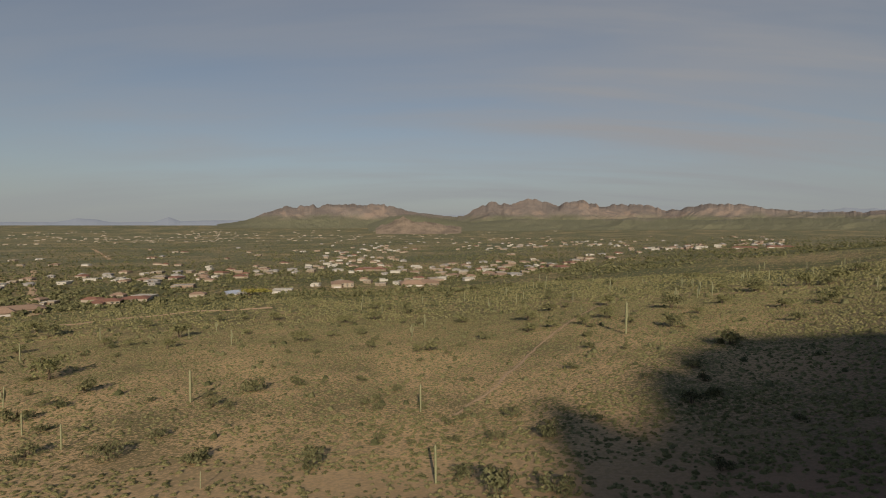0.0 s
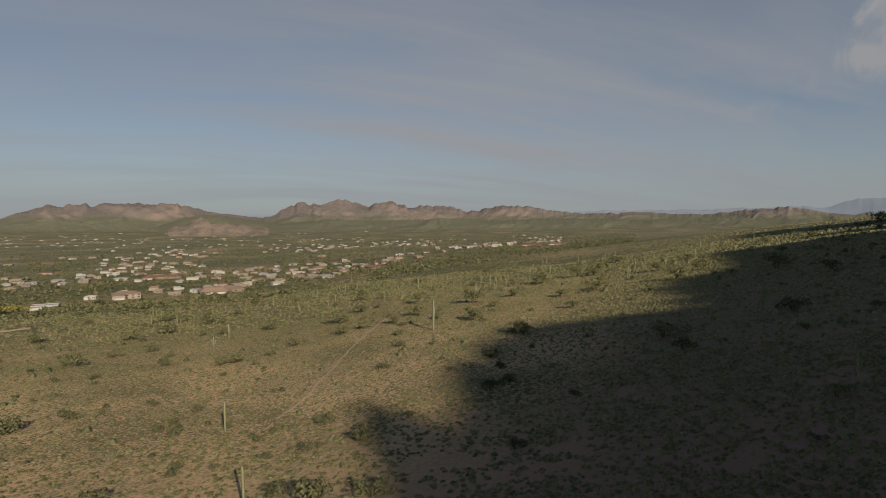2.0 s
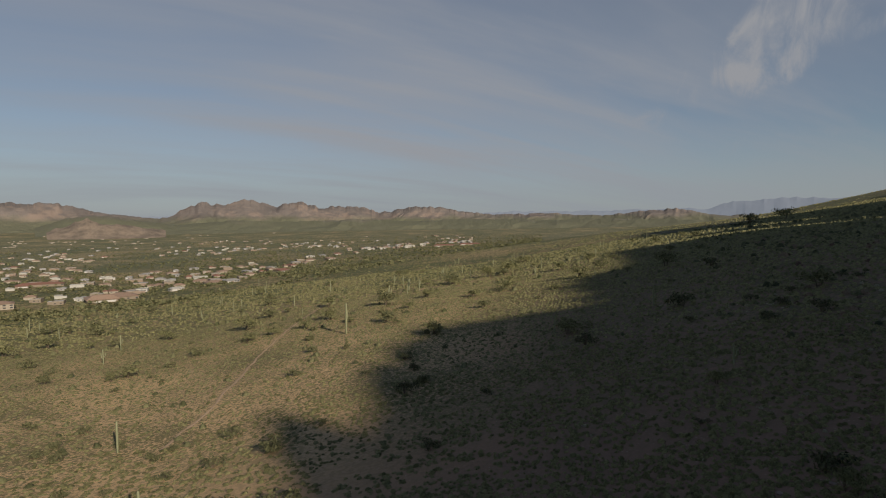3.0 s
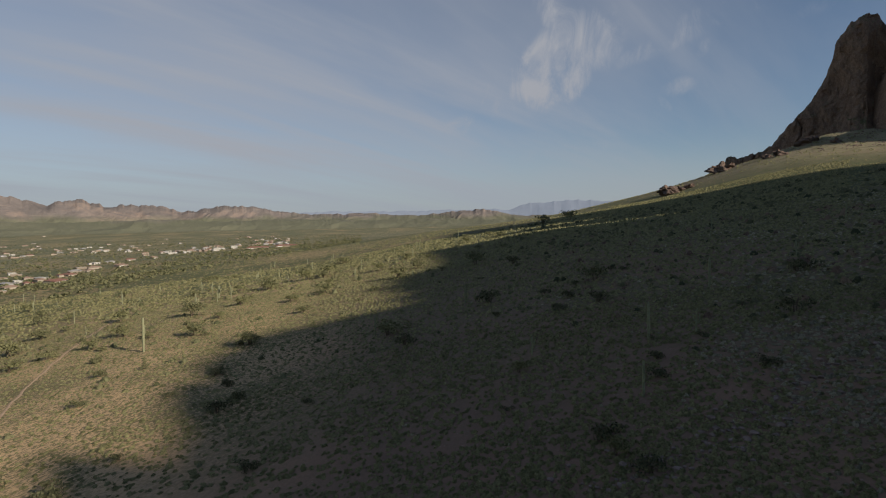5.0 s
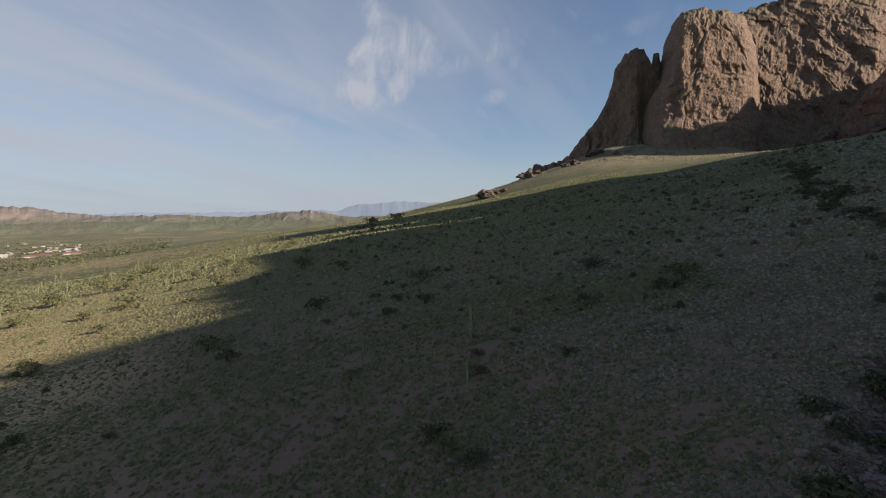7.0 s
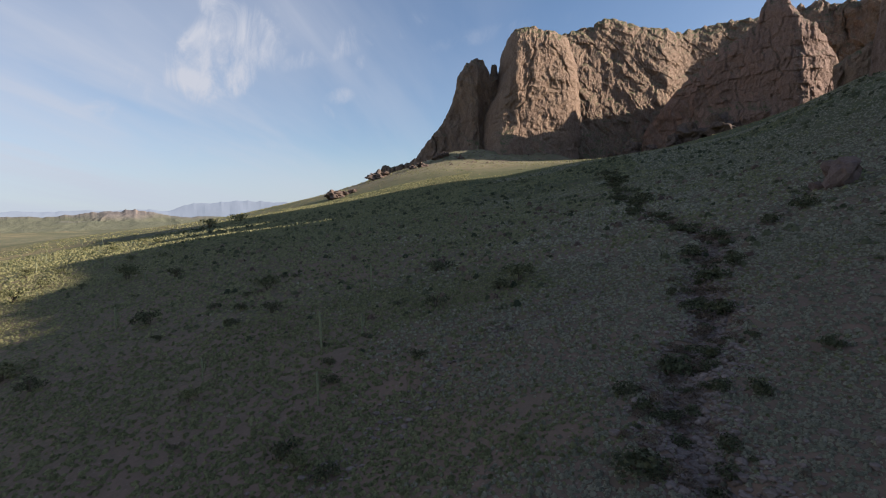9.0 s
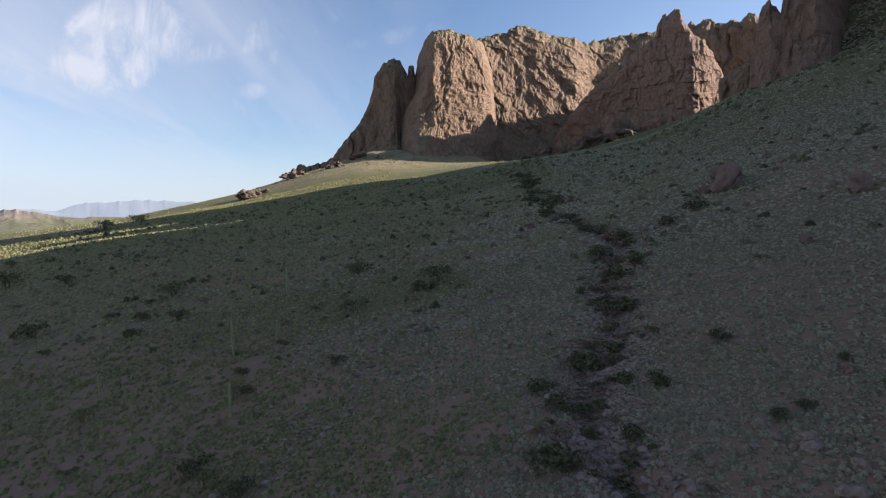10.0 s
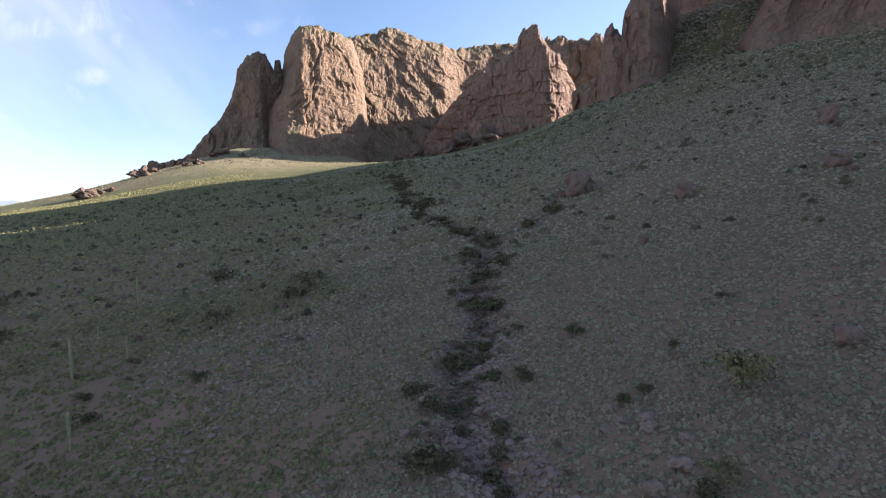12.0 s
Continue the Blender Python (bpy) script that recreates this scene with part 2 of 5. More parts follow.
def hill_material():
    """Brown rock with pale bands, scrub on the lower slopes; tones greyed to stand in for haze."""
    m = Mat("hazed_desert_hills", 0.95)
    c = m.mix(m.band(m.noise(0.006, 5), 0.35, 0.65), (0.145, 0.125, 0.112), (0.200, 0.168, 0.146))
    bands = m.band(m.noise(0.010, 6, 0.65, m.scaled(0.5, 0.5, 3.0), 0.5), 0.54, 0.66)
    bare = m.maths("MULTIPLY", m.band(m.up(), 0.95, 0.82), m.band(m.noise(0.004, 4, 0.6), 0.42, 0.58))
    c = m.mix(m.maths("MULTIPLY", bands, 0.35), c, (0.31, 0.24, 0.19))
    c = m.mix(m.maths("MULTIPLY", bare, 0.6), c, (0.29, 0.215, 0.165))
    low = m.maths("ADD", m.xyz("Z"), m.maths("MULTIPLY", m.noise(0.004, 4), 110.0))
    c = m.mix(m.band(low, 120, 185, 0.9, 0.0), c, m.mix(m.noise(0.02, 4), (0.118, 0.124, 0.074), (0.150, 0.146, 0.092)))
    m.bump(m.noise(0.05, 5), 8.0, 0.6)
    return m.colour(c)


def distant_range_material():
    """A far range whose surface itself glows, haze put in as emission."""
    m = Mat("distant_range_haze_glow", 1.0)
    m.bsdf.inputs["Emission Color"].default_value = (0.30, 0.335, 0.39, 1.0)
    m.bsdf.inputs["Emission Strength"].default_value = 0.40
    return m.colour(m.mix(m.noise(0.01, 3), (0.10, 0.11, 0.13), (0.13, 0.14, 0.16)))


MAT_FAR = hill_material()
MAT_HAZE_GLOW = distant_range_material()


def leaf_material(name, tones, patch=0.06, dry=0.30):
    m = Mat(name, 0.85)
    c = m.mix(m.band(m.noise(patch, 3), 0.35, 0.65), tones[0], tones[1])
    c = m.mix(m.maths("MULTIPLY", m.band(m.noise(0.8, 2), 0.45, 0.65), 0.8), c, tones[2])
    leaf = m.noise(7.0, 4, 0.7)
    c = m.mix(m.maths("MULTIPLY", m.band(leaf, 0.48, 0.68), 0.6), c, tuple(1.3 * v for v in tones[1]))
    c = m.mix(m.maths("MULTIPLY", m.band(leaf, 0.48, 0.3), 0.5), c, tuple(0.55 * v for v in tones[2]))
    c = m.mix(m.maths("MULTIPLY", m.island(), dry), c, (0.30, 0.25, 0.135))
    c = m.mix(m.band(m.island(), 0.10, 0.50, 0.6, 0.0), c, tuple(0.5 * v for v in tones[2]))
    m.bsdf.inputs["Specular IOR Level"].default_value = 0.15
    m.bump(m.noise(8.0, 4, 0.7), 0.18, 1.0)
    return m.colour(c)


def tan_hill_material():
    m = Mat("tan_rock_hill", 0.95)
    c = m.mix(m.band(m.noise(0.012, 6, 0.65), 0.38, 0.62), (0.145, 0.118, 0.092), (0.25, 0.195, 0.145))
    m.bump(m.noise(0.06, 5), 6.0, 0.7)
    return m.colour(c)


MAT_TAN_HILL = tan_hill_material()


def plain_material(name, a, c, scale=1.5, rough=0.85, bump=0.01):
    m = Mat(name, rough)
    grain = m.noise(scale, 4)
    if bump:
        m.bump(grain, bump)
    return m.colour(m.mix(m.band(grain, 0.3, 0.7), a, c))


def stone_material(name, dark, mid, light):
    m = Mat(name, 0.9)
    grain = m.noise(2.2, 6, 0.65)
    c = m.mix(m.band(m.noise(0.5, 4), 0.35, 0.65), dark, mid)
    c = m.mix(m.maths("MULTIPLY", m.band(grain, 0.45, 0.7), 0.6), c, light)
    c = m.mix(m.maths("MULTIPLY", m.each(), 0.3), c, dark)
    m.bump(grain, 0.12)
    return m.colour(c)


MAT_TUFT = leaf_material("bursage_and_brittlebush", ((0.208, 0.196, 0.080), (0.256, 0.234, 0.102), (0.154, 0.152, 0.061)))
MAT_GREY = leaf_material("grey_green_brittlebush", ((0.300, 0.266, 0.172), (0.360, 0.306, 0.208), (0.215, 0.200, 0.128)), 0.12, 0.25)
MAT_CREOSOTE = leaf_material("creosote", ((0.078, 0.086, 0.040), (0.105, 0.108, 0.052), (0.058, 0.066, 0.031)))
MAT_MESQUITE = leaf_material("mesquite_leaves", ((0.128, 0.134, 0.060), (0.160, 0.160, 0.076), (0.098, 0.106, 0.046)))
MAT_TOWN = leaf_material("town_tree_leaves", ((0.120, 0.125, 0.056), (0.150, 0.150, 0.072), (0.085, 0.095, 0.042)))
MAT_PALO = leaf_material("palo_verde", ((0.175, 0.178, 0.074), (0.205, 0.200, 0.090), (0.132, 0.140, 0.056)))
MAT_BLOOM = leaf_material("flowering_palo_verde", ((0.36, 0.30, 0.04), (0.30, 0.27, 0.05), (0.22, 0.22, 0.05)))
MAT_DRY = leaf_material("dry_brush", ((0.19, 0.118, 0.085), (0.235, 0.155, 0.112), (0.135, 0.085, 0.063)))
MAT_BARK = plain_material("grey_bark", (0.10, 0.075, 0.05), (0.17, 0.13, 0.09), 6, 0.9, 0.02)
MAT_SAGUARO = plain_material("saguaro_skin", (0.195, 0.200, 0.108), (0.27, 0.265, 0.155), 2.5, 0.75, 0.03)
MAT_STONE = stone_material("fallen_rock", (0.165, 0.118, 0.094), (0.245, 0.178, 0.144), (0.34, 0.265, 0.22))
MAT_RED_STONE = stone_material("red_rock", (0.138, 0.092, 0.074), (0.195, 0.130, 0.104), (0.26, 0.192, 0.158))
MAT_TRAIL = plain_material("trodden_soil", (0.42, 0.285, 0.175), (0.50, 0.35, 0.22), 0.9, 0.95, 0.05)
MAT_GULLY = stone_material("stony_gully_bed", (0.20, 0.118, 0.086), (0.275, 0.168, 0.125), (0.36, 0.26, 0.205))
MAT_OUTCROP = stone_material("dark_outcrop", (0.10, 0.07, 0.055), (0.17, 0.12, 0.09), (0.26, 0.19, 0.14))

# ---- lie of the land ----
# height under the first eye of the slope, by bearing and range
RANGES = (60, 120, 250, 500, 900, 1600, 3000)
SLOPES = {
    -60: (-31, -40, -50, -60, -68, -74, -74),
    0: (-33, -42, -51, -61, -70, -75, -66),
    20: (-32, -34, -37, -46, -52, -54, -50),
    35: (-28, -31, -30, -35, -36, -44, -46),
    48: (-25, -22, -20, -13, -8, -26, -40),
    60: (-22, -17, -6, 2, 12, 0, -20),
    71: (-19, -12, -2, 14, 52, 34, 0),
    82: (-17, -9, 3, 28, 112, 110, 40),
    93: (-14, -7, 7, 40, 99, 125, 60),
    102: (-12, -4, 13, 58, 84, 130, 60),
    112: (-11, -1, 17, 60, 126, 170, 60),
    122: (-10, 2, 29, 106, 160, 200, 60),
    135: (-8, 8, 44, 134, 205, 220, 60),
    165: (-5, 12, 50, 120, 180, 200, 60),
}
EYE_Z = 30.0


def lattice(ix, iy, iz=0, seed=0):
    n = (ix * 374761393 + iy * 668265263 + iz * 974634721 + seed * 362437) & 0xFFFFFFFF
    n = ((n ^ (n >> 13)) * 1274126177) & 0xFFFFFFFF
    n = ((n ^ (n >> 16)) * 2246822519) & 0xFFFFFFFF
    return ((n ^ (n >> 15)) & 0xFFFF) / 32767.5 - 1.0


def smooth_noise(x, y, z=None, seed=0):
    """Value noise between -1 and 1 on arrays."""
    x, y = np.asarray(x, float), np.asarray(y, float)
    ix, iy = np.floor(x).astype(np.int64), np.floor(y).astype(np.int64)
    fx, fy = x - ix, y - iy
    fx, fy = fx * fx * (3 - 2 * fx), fy * fy * (3 - 2 * fy)

    def layer(k):
        a = lattice(ix, iy, k, seed) * (1 - fx) + lattice(ix + 1, iy, k, seed) * fx
        c = lattice(ix, iy + 1, k, seed) * (1 - fx) + lattice(ix + 1, iy + 1, k, seed) * fx
        return a * (1 - fy) + c * fy

    if z is None:
        return layer(0)
    z = np.asarray(z, float)
    iz = np.floor(z).astype(np.int64)
    fz = z - iz
    fz = fz * fz * (3 - 2 * fz)
    return layer(iz) * (1 - fz) + layer(iz + 1) * fz


def fbm(x, y, z=None, octaves=4, seed=0):
    total, amp, norm, k = 0, 1.0, 0, 1.0
    for i in range(octaves):
        total = total + amp * smooth_noise(x * k + 7.3 * i, y * k - 3.1 * i, None if z is None else z * k, seed + i)
        norm, amp, k = norm + amp, amp * 0.5, k * 2.03
    return total / norm


STEP_B = 0.5
GRID_B = np.arange(-180, 180, STEP_B)
GRID_U = np.linspace(math.log(4), math.log(4900), 220)


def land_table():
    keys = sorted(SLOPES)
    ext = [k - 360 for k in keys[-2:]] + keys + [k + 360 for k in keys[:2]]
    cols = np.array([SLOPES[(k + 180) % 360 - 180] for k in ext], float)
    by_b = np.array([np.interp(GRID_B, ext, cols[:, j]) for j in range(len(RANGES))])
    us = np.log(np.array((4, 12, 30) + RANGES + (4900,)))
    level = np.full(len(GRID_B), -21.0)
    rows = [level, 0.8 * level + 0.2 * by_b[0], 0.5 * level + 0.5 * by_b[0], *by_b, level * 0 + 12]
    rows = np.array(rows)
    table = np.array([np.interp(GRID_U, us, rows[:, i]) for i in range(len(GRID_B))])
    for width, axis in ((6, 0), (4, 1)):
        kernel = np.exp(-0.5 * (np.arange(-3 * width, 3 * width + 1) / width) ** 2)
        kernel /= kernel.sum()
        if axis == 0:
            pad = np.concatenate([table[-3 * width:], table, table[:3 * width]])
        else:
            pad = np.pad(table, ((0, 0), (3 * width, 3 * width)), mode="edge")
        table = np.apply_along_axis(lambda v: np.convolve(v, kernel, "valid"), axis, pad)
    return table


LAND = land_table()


GULLIES = (
    ((24, -14), (33, -16), (40, -14), (48, -16), (54, -19), (60, -22), (70, -27), (81, -29), (98, -36), (112, -42), (130, -42), (175, -42), (239, -51), (280, -55), (340, -62)),
    ((98, -36), (108, -45), (118, -57), (140, -75), (165, -98)),
    ((40, 22), (48, 14), (56, 11), (70, 6), (78, -2), (87, -14), (110, -22)),
)
GULLY_DEPTH = (1.3, 0.9, 0.5)


TALUS = ((846, 40, 17.0, 110.0), (862, -66, 12.0, 55.0))


def off_line(x, y, line):
    """Distance of points from a broken line."""
    best = np.full(np.shape(x), 1e9)
    for (ax, ay), (bx, by) in zip(line, line[1:]):
        dx, dy = bx - ax, by - ay
        t = np.clip(((x - ax) * dx + (y - ay) * dy) / (dx * dx + dy * dy), 0, 1)
        best = np.minimum(best, np.hypot(x - ax - t * dx, y - ay - t * dy))
    return best


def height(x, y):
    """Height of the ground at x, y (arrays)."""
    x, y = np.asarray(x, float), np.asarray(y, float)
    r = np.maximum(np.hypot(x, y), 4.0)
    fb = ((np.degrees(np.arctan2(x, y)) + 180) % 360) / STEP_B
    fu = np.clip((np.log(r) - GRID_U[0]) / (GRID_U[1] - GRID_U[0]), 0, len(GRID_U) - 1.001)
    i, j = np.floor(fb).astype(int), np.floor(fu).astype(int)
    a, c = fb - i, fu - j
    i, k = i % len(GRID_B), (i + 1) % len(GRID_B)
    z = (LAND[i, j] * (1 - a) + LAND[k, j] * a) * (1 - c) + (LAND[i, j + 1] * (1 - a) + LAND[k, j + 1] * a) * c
    rough = 1.1 * fbm(x / 45, y / 45, octaves=4, seed=3) * np.clip(r / 150, 0.25, 1) + 0.05 * fbm(x / 2.2, y / 2.2, octaves=2, seed=9)
    for line, deep in zip(GULLIES, GULLY_DEPTH):
        off = off_line(x + 1.5 * smooth_noise(x / 6, y / 6, seed=31), y + 1.5 * smooth_noise(x / 6, y / 6, seed=32), line)
        rough = rough - deep * np.exp(-(off / 2.6) ** 2)
    # cones of talus under the butte
    for cx, cy, rise, wide in TALUS:
        off, turn = np.hypot(x - cx, y - cy), np.arctan2(y - cy, x - cx)
        share = np.clip(1 - off / wide, 0, 1) ** 1.15
        rills = np.abs(smooth_noise(turn * 7 + 40, off / 90, seed=33)) + 0.5 * np.abs(smooth_noise(turn * 17 + 90, off / 50, seed=34))
        rough = rough + rise * share + 5.0 * (rills - 0.5) * np.minimum(share * 4, 1) * np.clip(off / 30, 0, 1)
    fade = np.clip((4600 - r) / 2000, 0.1, 1)
    return EYE_Z + z + rough * fade


# ---- ground: one sheet to the horizon ----
def mesh_object(name, verts, faces, material, smooth=True):
    me = bpy.data.meshes.new(name)
    verts, faces = np.asarray(verts, np.float32), np.asarray(faces, np.int32)
    me.vertices.add(len(verts))
    me.vertices.foreach_set("co", verts.ravel())
    k = faces.shape[1]
    me.loops.add(faces.size)
    me.loops.foreach_set("vertex_index", faces.ravel())
    me.polygons.add(len(faces))
    me.polygons.foreach_set("loop_start", np.arange(0, faces.size, k, dtype=np.int32))
    me.polygons.foreach_set("use_smooth", np.full(len(faces), smooth))
    me.update(calc_edges=True)
    me.materials.append(material)
    return new(name, me)


def grid_faces(nu, nv, closed=False):
    u = np.arange(nu if closed else nu - 1)
    v = np.arange(nv - 1)
    U, V = np.meshgrid(u, v, indexing="ij")
    W = (U + 1) % nu
    return np.stack([U * nv + V, W * nv + V, W * nv + V + 1, U * nv + V + 1], -1).reshape(-1, 4)


def build_ground():
    bearings = np.radians(np.concatenate([np.arange(-180, -46, 2.0), np.arange(-46, 150, 0.42), np.arange(150, 180, 2.0)]))
    radii = np.concatenate([[0.05, 1.5, 3.5], np.geomspace(6, 4900, 390)])
    B, R = np.meshgrid(bearings, radii, indexing="ij")
    X, Y = R * np.sin(B), R * np.cos(B)
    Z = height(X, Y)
    faces = grid_faces(len(bearings), len(radii), True)[:, ::-1]
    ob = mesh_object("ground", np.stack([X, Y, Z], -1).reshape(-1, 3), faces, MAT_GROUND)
    return tagged(ob, "sloping reddish desert soil with low green scrub", "ground", kind="structure")


build_ground()


# ---- cliffs ----
def cliff(name, label, crest, foot_range, depth=160, batter=0.12, flute=9.0, rugged=5.0, seed=1, step=0.07, rows=130, sink=14, material=None, pieces=4, horns=0.0, slant=0.0, belly=0.0, flare=0.13, left=(), right=(), bulges=(), beds=0.05):
    """A rock wall. crest: bearing and height over the eye's level; foot_range: bearing and range of its foot.
    left, right: share of the height and bearing of its two edges, where they lean; bulges: bearing, height over the eye's level, width in degrees, height and how far it stands out."""
    cb, ch = np.array(crest, float).T
    rb, rr = np.array(foot_range, float).T
    bear = np.arange(cb[0], cb[-1], step)
    rng = np.interp(bear, rb, rr)
    top = EYE_Z + np.interp(bear, cb, ch)
    br = np.radians(bear)
    arc = br * rng.mean()
    foot = height(rng * np.sin(br), rng * np.cos(br)) - sink
    top = top + rugged * 0.5 * fbm(arc / 7, arc * 0 + seed, octaves=3, seed=seed)
    top = top + horns * (0.9 - 2.4 * np.abs(fbm(arc / 30, arc * 0 + seed + 0.5, octaves=2, seed=seed + 13)) + 0.9 * np.abs(fbm(arc / 8, arc * 0 + seed, octaves=2, seed=seed + 14)))
    top = np.maximum(top, foot + 3)
    t = np.linspace(0, 1, rows)
    A, T = np.meshgrid(arc, t, indexing="ij")
    rise = (top - foot)[:, None]
    Z = foot[:, None] + rise * T
    warp = 14 * fbm(A / 40, Z / 40, octaves=3, seed=seed) + 4 * smooth_noise(A / 9, Z / 10, seed=seed + 1)
    S = A + slant * Z + 0.7 * warp
    # great buttresses, ribs on them, broken crags on the ribs
    ridge = 1 - np.abs(fbm(S / 52, Z / 120, octaves=3, seed=seed + 20)) * 1.6
    rib = 1 - np.abs(fbm(S / 17, Z / 60, octaves=4, seed=seed + 40)) * 1.6
    crag = 1 - np.abs(fbm((A + 0.5 * warp) / 8, Z / 19, octaves=4, seed=seed + 83)) * 1.6
    chip = np.abs(fbm(A / 4.2, Z / 6.5, octaves=3, seed=seed + 86))
    # deep clefts between the buttresses
    cleft = np.exp(-(fbm(S / 44, Z / 170, octaves=3, seed=seed + 55) / 0.035) ** 2)
    # beds that step back one above another, broken from joint to joint
    col = np.floor(S / 11).astype(np.int64)
    bed = (Z + 0.35 * slant * A + 9 * smooth_noise(A / 30, Z / 50, seed=seed + 3)) / 19 + 0.35 * lattice(col, col * 0, seed=seed)
    layer = np.floor(bed).astype(np.int64)
    ledge = lattice(layer, layer * 0, seed=seed + 9) + 1.1 * (bed - layer)
    block = lattice(col, layer, seed=seed + 7)
    lump = fbm(A / 24, Z / 26, octaves=5, seed=seed + 80)
    swell = fbm(A / 70, Z / 80, octaves=2, seed=seed + 85)
    R = rng[:, None] + batter * (Z - foot[:, None]) - flute * (1.9 * ridge + 0.8 * rib - 1.5) - 3.0 * (crag - 0.6) - 2.4 * chip + 0.8 * flute * cleft
    R += rugged * (beds * ledge + 0.75 * lump + 0.10 * block + 0.9 * swell)
    R -= belly * rise * np.sin(math.pi * np.clip(T * 1.05, 0, 1)) ** 1.2
    R -= flare * rise * (np.maximum(0.26 - T, 0) / 0.26) ** 1.3 * (1 + 0.8 * smooth_noise(A / 26, A * 0, seed=seed + 4))
    R += 0.08 * rise * np.maximum(T - 0.84, 0) ** 2 / 0.02
    # the edges lean
    b0, b1 = bear[0], bear[-1]
    lo = np.interp(t, *np.array(left or ((0, b0), (1, b0)), float).T)[None, :]
    hi = np.interp(t, *np.array(right or ((0, b1), (1, b1)), float).T)[None, :]
    B = lo + ((bear - b0) / (b1 - b0))[:, None] * (hi - lo)
    B = B + np.degrees((2.6 * fbm(A / 11 + 3, Z / 16, octaves=4, seed=seed + 95) + 1.2 * (crag - 0.5)) / rng.mean())
    for bb, up, wide, tall, out in bulges:
        R -= out * np.exp(-((B - bb) / wide) ** 2 - ((Z - EYE_Z - up) / tall) ** 2)
    # the top runs back and down behind the edge
    k = np.linspace(0, 1, 16)[1:]
    RT = R[:, -1:] + depth * k[None, :] ** 1.4
    AT = np.repeat(arc[:, None], len(k), 1)
    ZT = top[:, None] - (top - foot)[:, None] * 0.9 * k[None, :] ** 2.2 - 2.0 * np.sin(math.pi * k)[None, :] + rugged * 0.6 * fbm(AT / 10, RT / 10, octaves=3, seed=seed + 90) * np.sin(math.pi * k)[None, :]
    R, Z = np.concatenate([R, RT], 1), np.concatenate([Z, ZT], 1)
    B = np.radians(np.concatenate([B, np.repeat(B[:, -1:], len(k), 1)], 1))
    co = np.stack([R * np.sin(B), R * np.cos(B), Z], -1)
    ob = tagged(new(name), label, "cliff")
    cuts = np.linspace(0, len(bear) - 1, pieces + 1).astype(int)
    for a, c in zip(cuts, cuts[1:]):
        sub = co[a:c + 1, :rows]
        face = mesh_object("buttress", sub.reshape(-1, 3), grid_faces(sub.shape[0], rows), material or MAT_CLIFF, False)
        face.parent = ob
    back = mesh_object("top", co[:, rows - 1:].reshape(-1, 3), grid_faces(len(bear), R.shape[1] - rows + 1), material or MAT_CLIFF, False)
    back.parent = ob
    return ob


def tops(rng, pairs):
    """Crest heights from bearings and angles of rise at a range."""
    return [(bb, 5.0 + rng * math.tan(radians(a))) for bb, a in pairs]


cliff("rock_pinnacle", "dark brown rock pinnacle at the end of the cliffs", tops(930, [(75.2, 4.2), (76.3, 4.9), (76.7, 5.6), (77.7, 5.4), (80.2, 6.5), (81, 7.4), (81.9, 8.3), (83.25, 9.8), (84.05, 11.3), (84.45, 12.5), (84.75, 14.2), (85.3, 15.2), (86, 15.9), (87.2, 16.5), (87.9, 15.9), (88.3, 15.0), (88.55, 16.2), (88.95, 16.4), (89.2, 15.3), (90, 13)]),
      [(75.2, 960), (79, 950), (83, 918), (85.5, 905), (87.0, 895), (88.0, 915), (90, 945)], flute=6, rugged=9, seed=3, rows=150, horns=3, bulges=((86.2, 150, 0.5, 70, 7), (84.6, 110, 0.6, 40, 6), (87.6, 190, 0.35, 60, -8), (82.5, 70, 1.0, 25, 8)))
cliff("main_butte", "sunlit tan brown volcanic rock butte with vertical flutes", tops(905, [(89.3, 16.6), (89.6, 17.5), (90.2, 18.4), (91, 18.9), (93.1, 19.1), (93.7, 18.8), (94.6, 18.8), (96.2, 18.5), (96.75, 18.0)]),
      [(89.3, 950), (89.9, 905), (90.6, 868), (91.2, 852), (92.5, 857), (94.4, 874), (95.8, 895), (96.4, 915), (96.75, 950)], flute=3.4, rugged=6, seed=11, rows=190, step=0.05, horns=2, belly=0.03,
      left=((0, 86.4), (0.22, 86.7), (0.31, 86.8), (0.44, 87.3), (0.6, 88.5), (0.74, 89.1), (1, 89.3)), right=((0, 97.2), (0.3, 97.6), (0.65, 97.5), (0.85, 97.2), (1, 96.75)),
      bulges=((90.3, 112, 1.3, 30, 17), (91.9, 90, 1.2, 22, 14), (95.0, 108, 1.2, 26, -10), (91.2, 225, 0.7, 60, 5)))
cliff("back_wall", "brown layered rock wall below a grassy mesa", [(95.5, 360), (96.6, 369), (98.7, 379), (99.3, 391), (100.0, 401), (100.9, 403), (101.75, 395), (103.3, 384), (105.9, 381), (106.6, 379), (107.3, 380), (107.8, 391), (110.5, 407), (112.5, 411), (118, 406)],
      [(95.5, 945), (97, 955), (100, 985), (103, 1015), (105.8, 1048), (108, 1115), (112, 1170), (118, 1190)], batter=0.46, flute=3.5, rugged=11, horns=1, seed=23, pieces=6, slant=0.7, beds=0.10)
